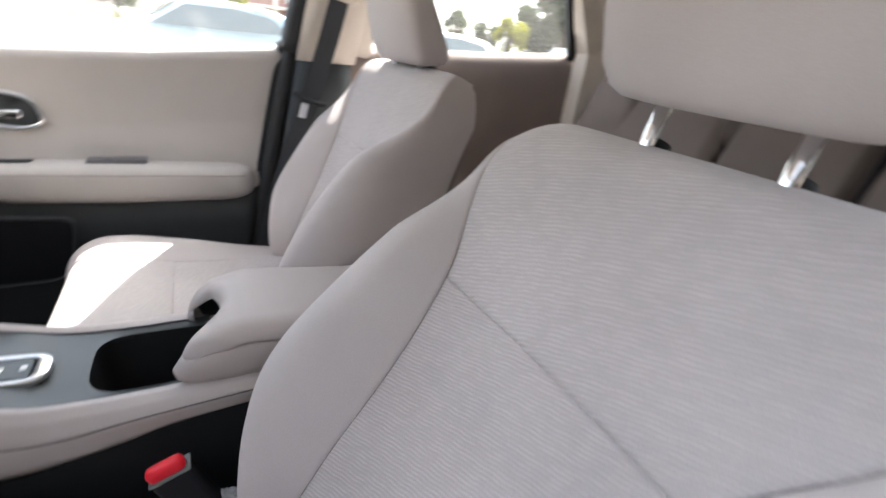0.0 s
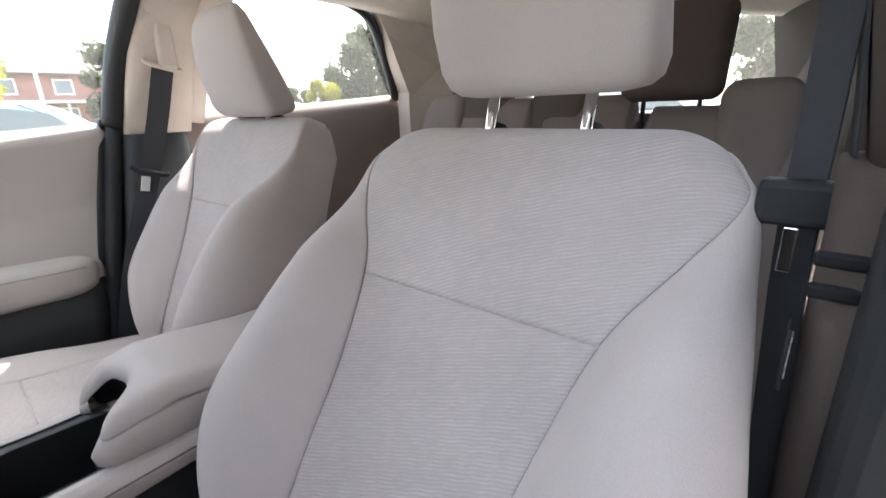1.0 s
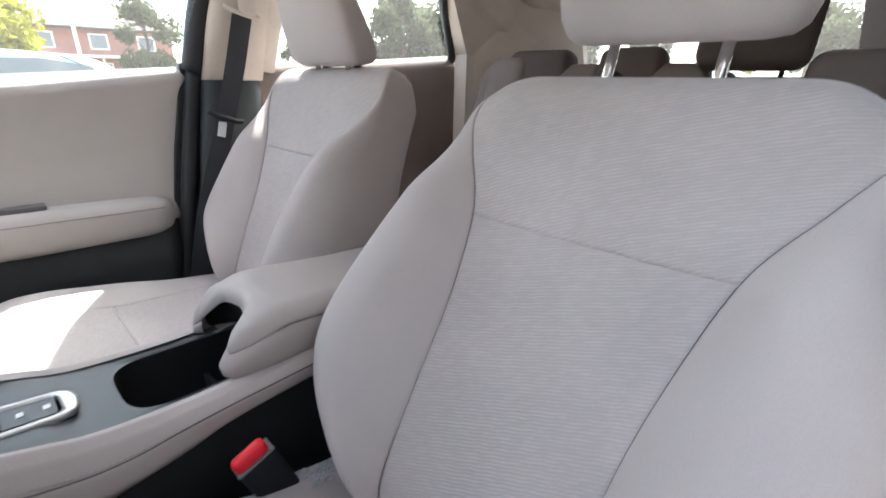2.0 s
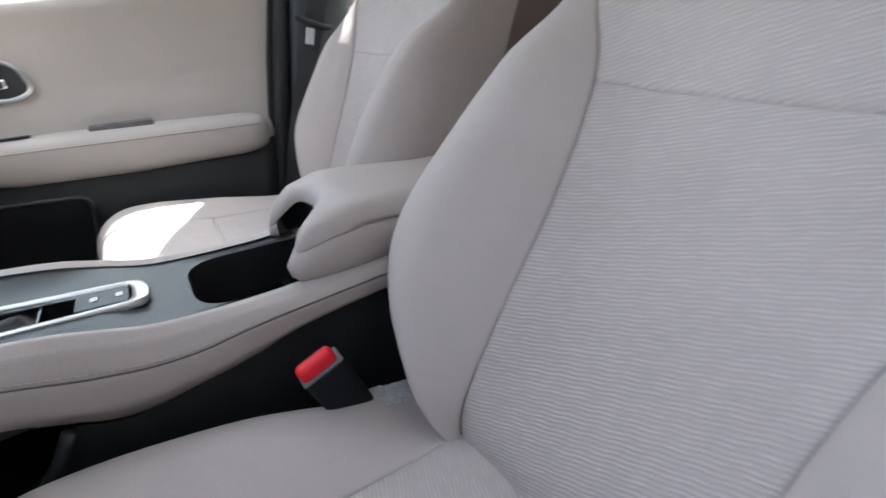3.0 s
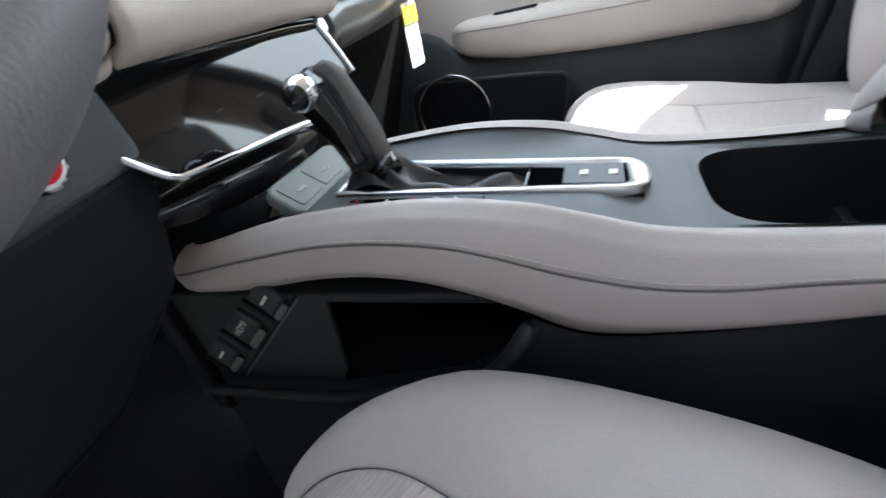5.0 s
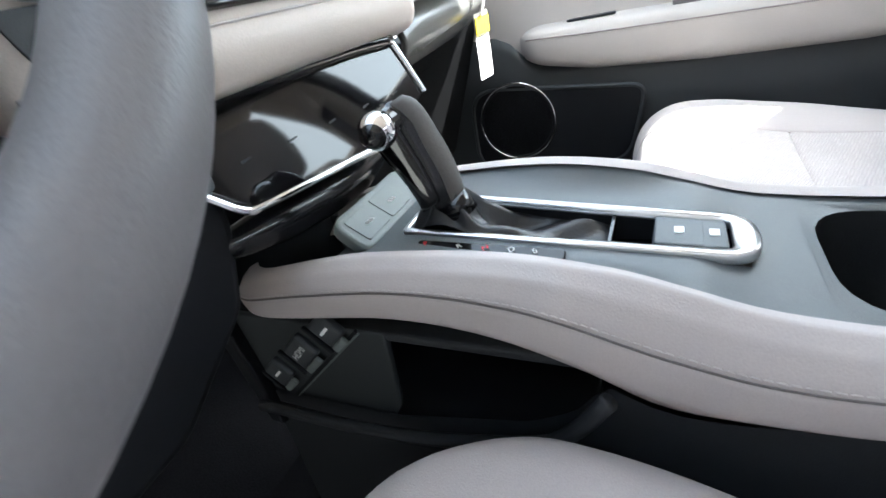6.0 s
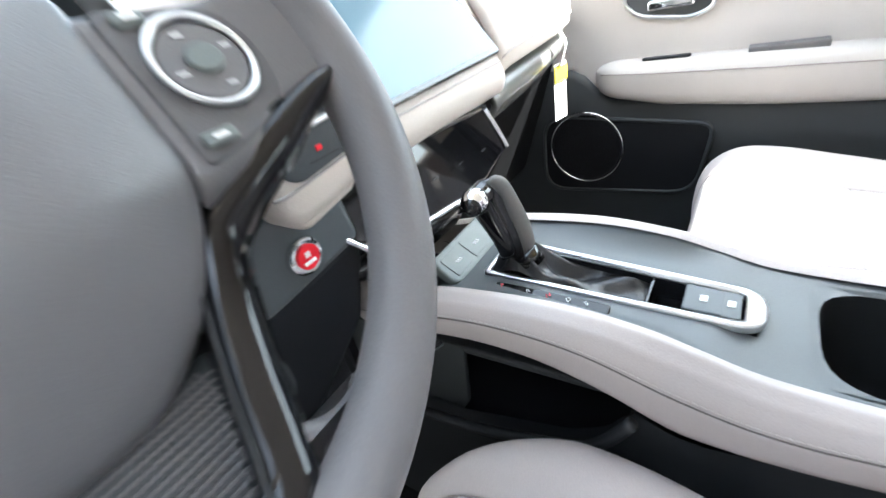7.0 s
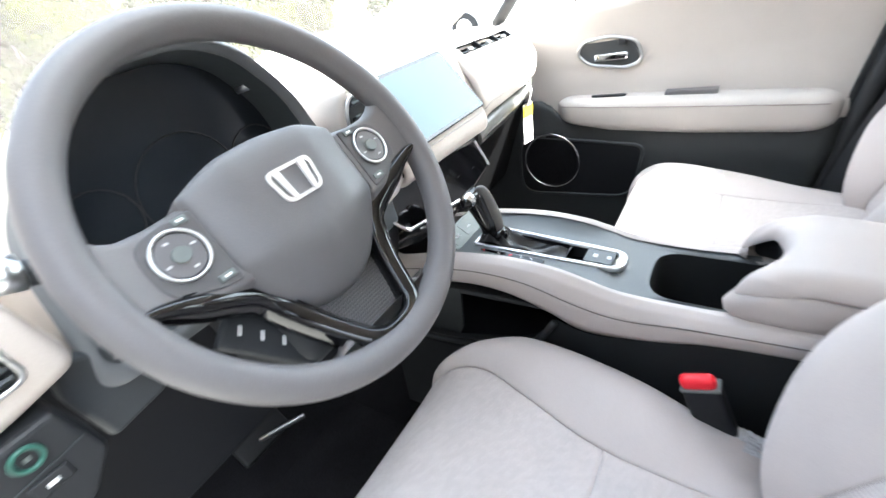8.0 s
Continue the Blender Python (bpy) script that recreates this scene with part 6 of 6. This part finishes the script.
# ---- rear bench ----
def rear_bench():
    rb = thing("rear_bench", "grey-brown cloth rear bench with headrests", "rear seat")
    def back(u, v, x0, x1):
        x = x0 + (x1 - x0) * u
        e = 1 - np.clip(np.abs(2 * u - 1) - 0.85, 0, 1) / 0.15 * 0.15
        z = 0.70 + (0.46 + 0.035 * (x0 > -0.3)) * v * e
        y = -0.80 - 0.20 * v - 0.03 * np.clip((v - 0.9) / 0.1, 0, 1) ** 2
        return np.stack([x, y, z], -1)
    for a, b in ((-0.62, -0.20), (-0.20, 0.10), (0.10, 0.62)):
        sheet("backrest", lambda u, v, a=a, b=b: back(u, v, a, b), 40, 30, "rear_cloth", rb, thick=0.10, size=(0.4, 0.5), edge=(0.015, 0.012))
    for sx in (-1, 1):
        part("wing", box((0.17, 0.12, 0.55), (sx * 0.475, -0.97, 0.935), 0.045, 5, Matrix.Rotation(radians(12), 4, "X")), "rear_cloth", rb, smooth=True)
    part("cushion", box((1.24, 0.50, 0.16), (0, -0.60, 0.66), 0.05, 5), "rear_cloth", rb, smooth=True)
    part("base", box((1.20, 0.46, 0.18), (0, -0.60, 0.49), 0.02), "dark", rb)
    for x, w, hz in ((-0.27, 0.25, 1.285), (0.04, 0.20, 1.13), (0.36, 0.25, 1.13)):
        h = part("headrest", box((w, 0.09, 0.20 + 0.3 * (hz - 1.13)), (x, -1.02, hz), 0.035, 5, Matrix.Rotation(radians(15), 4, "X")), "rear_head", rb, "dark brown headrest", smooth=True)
        for s in (-0.07, 0.07):
            tube("post", [(x + s, -1.02, 1.02), (x + s, -1.025, hz - 0.06)], 0.006, "dark", h, seg=10)
    return rb


rear_bench()


# ---- belts ----
def belt(sgn):
    b = thing("seat_belt", "dark grey seat belt hanging from the door pillar", "seat belt", "seat belts")
    x0 = 0.640 if sgn > 0 else 0.628
    face = (0.12 * sgn, 1, 0.06) if sgn > 0 else (-0.8, 0.6, 0.0)
    g = part("height_guide", box((0.022, 0.040, 0.12), (sgn * (x0 - 0.022), -0.118, 1.325), 0.009, 4), "liner", b, "beige sliding guide")
    tube("loop", [(sgn * (x0 - 0.004), -0.140, 1.272), (sgn * (x0 - 0.022), -0.142, 1.262), (sgn * (x0 - 0.026), -0.105, 1.268), (sgn * (x0 - 0.022), -0.072, 1.278), (sgn * (x0 - 0.004), -0.072, 1.288)], 0.005, "liner", b, "beige loop", n=20, seg=10)
    run = [(sgn * (x0 - 0.022), -0.105, 1.272), (sgn * (x0 - 0.020), -0.070, 1.15), (sgn * (x0 - 0.018), -0.030, 1.03), (sgn * (x0 - 0.012), 0.050, 0.80), (sgn * (x0 - 0.004), 0.10, 0.60)]
    if sgn < 0:
        run = [(-0.604, -0.105, 1.272), (-0.606, -0.10, 1.15), (-0.608, -0.09, 1.03), (-0.625, -0.06, 0.80), (-0.64, -0.03, 0.60)]
    ribbon("webbing", run, face, 0.046 if sgn > 0 else 0.030, 0.0016, "belt", b, n=30)
    if sgn > 0:
        t = tube("tongue", [(0.611, 0.012, 1.052), (0.607, -0.004, 1.041), (0.606, -0.028, 1.033), (0.607, -0.050, 1.025), (0.611, -0.066, 1.024)], 0.0065, "dark", b, "black tongue grip", n=20)
        part("blade", box((0.004, 0.019, 0.036), (0.606, -0.012, 1.008), 0.0015, turn=Matrix.Rotation(radians(14), 4, "X")), "satin", t, "steel blade")
        return b
    ribbon("webbing", [(-0.609, -0.105, 1.272), (-0.628, -0.095, 1.12), (-0.648, -0.075, 0.85), (-0.648, -0.075, 0.50)], (-0.05, 1, 0.04), 0.046, 0.0016, "belt", b, n=24)
    t = part("tongue", box((0.050, 0.022, 0.034), (-0.604, -0.080, 1.087), 0.006), "dark", b, "black tongue grip")
    part("blade", box((0.009, 0.003, 0.034), (-0.604, -0.068, 1.054), 0.001), "chrome", t, "steel blade")
    return b


belt(1)
belt(-1)


def buckle(x, y, label):
    b = thing("belt_buckle", label, "buckle", "belt buckles")
    m = Matrix.Translation((x, y, 0.742)) @ Matrix.Rotation(radians(-20), 4, "X")
    part("casing", box((0.021, 0.043, 0.080), m @ Vector((0, 0, -0.037)), 0.006, turn=Matrix.Rotation(radians(-20), 4, "X")), "cave", b, "black casing")
    part("release_button", box((0.0165, 0.039, 0.018), m @ Vector((-0.001, 0.001, 0.0085)), 0.0068, 4, turn=Matrix.Rotation(radians(-20), 4, "X")), "red", b, "bright red button")
    part("rim", box((0.0215, 0.0435, 0.004), m @ Vector((0, 0, 0.001)), 0.0015, turn=Matrix.Rotation(radians(-20), 4, "X")), "switch_grey", b, "grey metal rim")
    ribbon("strap", [m @ Vector((0, 0, -0.07)), m @ Vector((0, 0.0, -0.12)), (x, y - 0.06, 0.56)], (0.1, 1, 0), 0.045, 0.006, "dark", b, n=10)


buckle(-0.155, 0.293, "black seat belt buckle with a red button")

# ---- crumpled clear film left between cushion and backrest ----
film = thing("plastic_film", "crumpled clear plastic film tucked beside the seat cushion", "plastic film")
rng = random.Random(8)
for ya, yb, za, zb, x0, wide in ((0.252, 0.185, 0.682, 0.664, -0.148, 0.022), (0.236, 0.176, 0.683, 0.662, -0.162, 0.020), (0.200, 0.156, 0.672, 0.652, -0.158, 0.020)):
    v, nu, nv = [], 22, 12
    for i in range(nu):
        for j in range(nv):
            u, w = i / (nu - 1), j / (nv - 1)
            v.append((x0 - wide * w + rng.uniform(-0.0010, 0.0010), ya + (yb - ya) * u + rng.uniform(-0.0012, 0.0012) + 0.008 * w,
                      za + (zb - za) * u + 0.004 * math.sin(math.pi * w) * (0.5 + 0.5 * math.sin(9 * u + 5 * w)) + rng.uniform(-0.0020, 0.0020)))
    mesh_object("fold", v, grid_faces(nu, nv), "film", film, smooth=False)

# ---- pedals ----
pd = thing("brake_pedal", "black brake pedal with pale edge", "pedal")
part("pad", box((0.11, 0.02, 0.06), (-0.36, 1.02, 0.52), 0.006, turn=Matrix.Rotation(radians(-40), 4, "X")), "dark", pd)
part("edge", box((0.088, 0.006, 0.009), (-0.340, 0.955, 0.552), 0.002, turn=Matrix.Rotation(radians(-28), 4, "Z")), "satin", pd, "pale metal edge")
tube("arm", [(-0.36, 1.03, 0.53), (-0.36, 1.12, 0.62), (-0.36, 1.16, 0.80)], 0.010, "dark", pd, n=10)


# ---- outside ----
ground = mesh_object("ground", [(-400, -400, 0), (400, -400, 0), (400, 400, 0), (-400, 400, 0)], [(0, 1, 2, 3)], "asphalt", None, smooth=False)
tagged(ground, "sunlit grey asphalt parking lot", "ground", kind="structure")
lawn = mesh_object("lawn", [(24, -120, 0.05), (120, -120, 0.05), (120, 16, 0.05), (24, 16, 0.05), (24, -120, -0.1), (120, -120, -0.1), (120, 16, -0.1), (24, 16, -0.1)],
                   [(0, 1, 2, 3), (4, 5, 1, 0), (5, 6, 2, 1), (6, 7, 3, 2), (7, 4, 0, 3)], "grass", None, smooth=False)
tagged(lawn, "dry green grass beyond the parking lot", "lawn", kind="structure")


# unseen wall, added to keep sky light off the driver's side
side_wall = part("light_block_west", box((0.2, 16, 3.4), (-2.4, 0.5, 1.7), 0.01), "light_block_grey", None)
tagged(side_wall, "plain dark grey wall, unseen, added to block light", "wall", kind="structure")


def parked_car(at, turn, paint, label, height=1.48):
    car = thing("parked_car", label, "car", "parked cars")
    prof = [(-2.25, 0.45), (-2.28, 0.75), (-2.1, 0.95), (-1.75, 1.0), (-1.2, 1.36), (-0.4, height), (0.4, height - 0.03), (1.05, 1.05), (1.9, 0.88), (2.25, 0.70), (2.28, 0.40)]
    q = smooth_path(prof, 60)
    rings = []
    for x, z in q:
        w = 0.88 - 0.20 * np.clip((z - 0.95) / 0.5, 0, 1) - 0.10 * max(0, abs(x) - 1.8) ** 1.2
        b = 0.28
        rings.append([(x, -w, b), (x, -w - 0.01, (b + z) / 2), (x, -w + 0.02, z - 0.05), (x, -w + 0.10, z), (x, 0, z + 0.02), (x, w - 0.10, z), (x, w - 0.02, z - 0.05), (x, w + 0.01, (b + z) / 2), (x, w, b)])
    body = loft("body", rings, paint, car)
    for sgn in (-1, 1):
        v = [(-1.35, sgn * 0.865, 1.0), (0.98, sgn * 0.865, 0.98), (0.42, sgn * 0.75, height - 0.12), (-0.45, sgn * 0.75, height - 0.10), (-1.05, sgn * 0.80, 1.26)]
        v = v + [(x, y * 0.97, z) for x, y, z in v]
        n = 5
        mesh_object("side_window", v, [tuple(range(5)), tuple(range(9, 4, -1))] + [(i, (i + 1) % n, n + (i + 1) % n, n + i) for i in range(n)], "dark_glass", body, smooth=False)
        for x in (-1.35, 1.38):
            b = bmesh.new()
            bmesh.ops.create_cone(b, segments=28, radius1=0.32, radius2=0.32, depth=0.2, cap_ends=True)
            bmesh.ops.transform(b, matrix=Matrix.Translation((x, sgn * 0.80, 0.32)) @ Matrix.Rotation(radians(90), 4, "X"), verts=b.verts)
            w = part("wheel", b, "tyre", car)
            b = bmesh.new()
            bmesh.ops.create_cone(b, segments=20, radius1=0.2, radius2=0.2, depth=0.215, cap_ends=True)
            bmesh.ops.transform(b, matrix=Matrix.Translation((x, sgn * 0.80, 0.32)) @ Matrix.Rotation(radians(90), 4, "X"), verts=b.verts)
            part("rim", b, "satin", w)
    for nm, x, z, dx, dz in (("windscreen", 0.74, 1.25, 0.56, 0.40), ("rear_window", -1.02, 1.22, 0.62, 0.32)):
        a = math.atan2(dz, dx)
        part(nm, box((math.hypot(dx, dz), 1.36, 0.02), (x, 0, z + 0.035), 0.005, turn=Matrix.Rotation(a if x > 0 else -a, 4, "Y")), "dark_glass", body)
    car.matrix_world = pose(*at, 0, 0, turn)
    return car


parked_car((9.9, 4.3, 0), 90, "car_white", "white parked saloon car in the sun", 1.42)
parked_car((10.1, -0.2, 0), 92, "car_blue", "pale blue parked car in the sun", 1.46)
parked_car((10.0, -4.9, 0), 88, "car_white", "white parked hatchback in the sun", 1.45)
parked_car((10.4, -10.2, 0), 90, "car_white", "white parked car farther along the row", 1.42)
parked_car((2.8, -9.5, 0), 5, "car_white", "white car parked behind", 1.42)


def tree(at, height, crown, leaf, label, n=900, seed=1, low=0.35, leaf_size=0.042):
    rng = random.Random(seed)
    t = thing("tree", label, "tree", "trees")
    path = [(0, 0, 0), (0.05, 0.1, height * 0.3), (-0.1, 0.05, height * 0.6), (0.1, 0, height * 0.85)]
    trunk = tube("trunk", path, [0.03 * height, 0.024 * height, 0.015 * height, 0.005 * height], "bark", t, n=14, seg=9)
    clumps = []
    for k in range(12):
        a, zz = rng.uniform(0, 6.28), rng.uniform(low, 0.95)
        r = crown * math.sin(math.pi * min(0.98, max(0.25, (zz - 0.2) / 0.85))) * rng.uniform(0.45, 0.9)
        end = Vector((r * math.cos(a), r * math.sin(a), height * zz))
        tube("limb", [(0, 0, height * zz * 0.65), end * 0.5 + Vector((0, 0, height * zz * 0.4)), end], [0.008 * height, 0.003 * height], "bark", trunk, n=7, seg=6)
        clumps.append((end, crown * rng.uniform(0.3, 0.55)))
    v, f = [], []
    for k in range(n):
        c, r = rng.choice(clumps)
        d = Vector((rng.gauss(0, 1), rng.gauss(0, 1), rng.gauss(0, 0.8))).normalized() * r * rng.uniform(0.4, 1.05)
        p = c + d
        s = leaf_size * crown * rng.uniform(0.7, 1.5)
        a, b = Vector((rng.gauss(0, 1), rng.gauss(0, 1), rng.gauss(0, 1))).normalized(), Vector((rng.gauss(0, 1), rng.gauss(0, 1), rng.gauss(0, 1)))
        b = (b - a * a.dot(b)).normalized()
        i = len(v)
        v += [p + a * s, p + b * s * 0.6, p - a * s, p - b * s * 0.6]
        f.append((i, i + 1, i + 2, i + 3))
    tagged(mesh_object("crown", v, f, leaf, t, smooth=False), kind="stuff")
    t.matrix_world = pose(*at, 0, 0, rng.uniform(0, 360))
    return t


rng = random.Random(11)
for i, (az, dist, h) in enumerate(((74, 34, 8), (92.6, 38, 6.8), (104.5, 45, 6.3), (125.5, 40, 3.7), (129, 46, 6.8), (131.5, 44, 8.3), (135, 48, 8.4), (145, 45, 8), (152, 50, 8), (160, 55, 7), (168, 38, 6), (174, 46, 8), (181, 50, 8), (115, 62, 4.6), (119, 60, 4.8), (122.5, 64, 4.6), (84, 50, 6))):
    a = radians(az)
    tree((dist * math.sin(a), dist * math.cos(a), 0), h, h * 0.36, "leaf_yellow" if i in (1, 3, 10) else "leaf", "broad leafy tree at the edge of the lot", 4200, i + 3, 0.12 if i < 3 else 0.25, 0.075)
for i, (az, dist, h) in enumerate(((4, 17, 6), (-6, 14, 5.5), (-14, 15, 6), (-24, 17, 6), (11, 21, 5), (17, 20, 4.6), (22, 22, 5), (27.5, 21, 4.6), (33, 25, 5), (38.5, 32, 5), (44, 42, 5), (52, 50, 5.5))):
    a = radians(az)
    tree((-0.5 + dist * math.sin(a), dist * math.cos(a), 0), 0.7 * h, h * 0.36, "leaf_front", "sunlit yellow-green tree in front of the car", 6000, i + 40, 0.03, 0.14)


def house():
    h = thing("house", "two-storey red brick house with white windows", "house")
    part("wall", box((9, 16, 5.2), (0, 0, 2.6), 0.02), "brick", h)
    b = bmesh.new()
    pts = [(-5.0, -8.6, 5.2), (5.0, -8.6, 5.2), (5.0, 8.6, 5.2), (-5.0, 8.6, 5.2), (0, -6.5, 7.6), (0, 6.5, 7.6), (-5, -8.6, 5.0), (5, -8.6, 5.0), (5, 8.6, 5.0), (-5, 8.6, 5.0)]
    vs = [b.verts.new(p) for p in pts]
    for f in ((0, 1, 4), (2, 3, 5), (1, 2, 5, 4), (3, 0, 4, 5), (6, 7, 1, 0), (7, 8, 2, 1), (8, 9, 3, 2), (9, 6, 0, 3), (9, 8, 7, 6)):
        b.faces.new([vs[i] for i in f])
    part("roof", b, "roof", h)
    part("porch", box((1.6, 12, 0.25), (-5.0, 0, 2.7), 0.03), "siding", h, "white porch roof")
    for y in (-5.8, -2.0, 2.0, 5.8):
        part("porch_post", box((0.2, 0.2, 2.7), (-5.6, y, 1.35), 0.02), "siding", h)
        for z in (1.5, 4.0):
            w = part("window", box((0.12, 1.5, 1.4), (-4.52, y, z), 0.02), "siding", h, "white framed window")
            part("pane", box((0.05, 1.2, 1.1), (-4.58, y, z), 0.005), "house_glass", w)
    a = radians(98.5)
    h.matrix_world = pose(60 * math.sin(a), 60 * math.cos(a), 0, 0, 0, -8)


house()
for i, (az, dist) in enumerate(((98.6, 30), (124.8, 40))):
    a = radians(az)
    p = thing("utility_pole", "pale slender street pole", "pole", "poles")
    tube("shaft", [(0, 0, 0), (0, 0, 7.5)], [0.10, 0.06], "siding", p, seg=10)
    tube("arm", [(0, 0, 7.3), (0.0, 0.9, 7.5)], 0.04, "siding", p, seg=8)
    p.matrix_world = pose(dist * math.sin(a), dist * math.cos(a), 0)
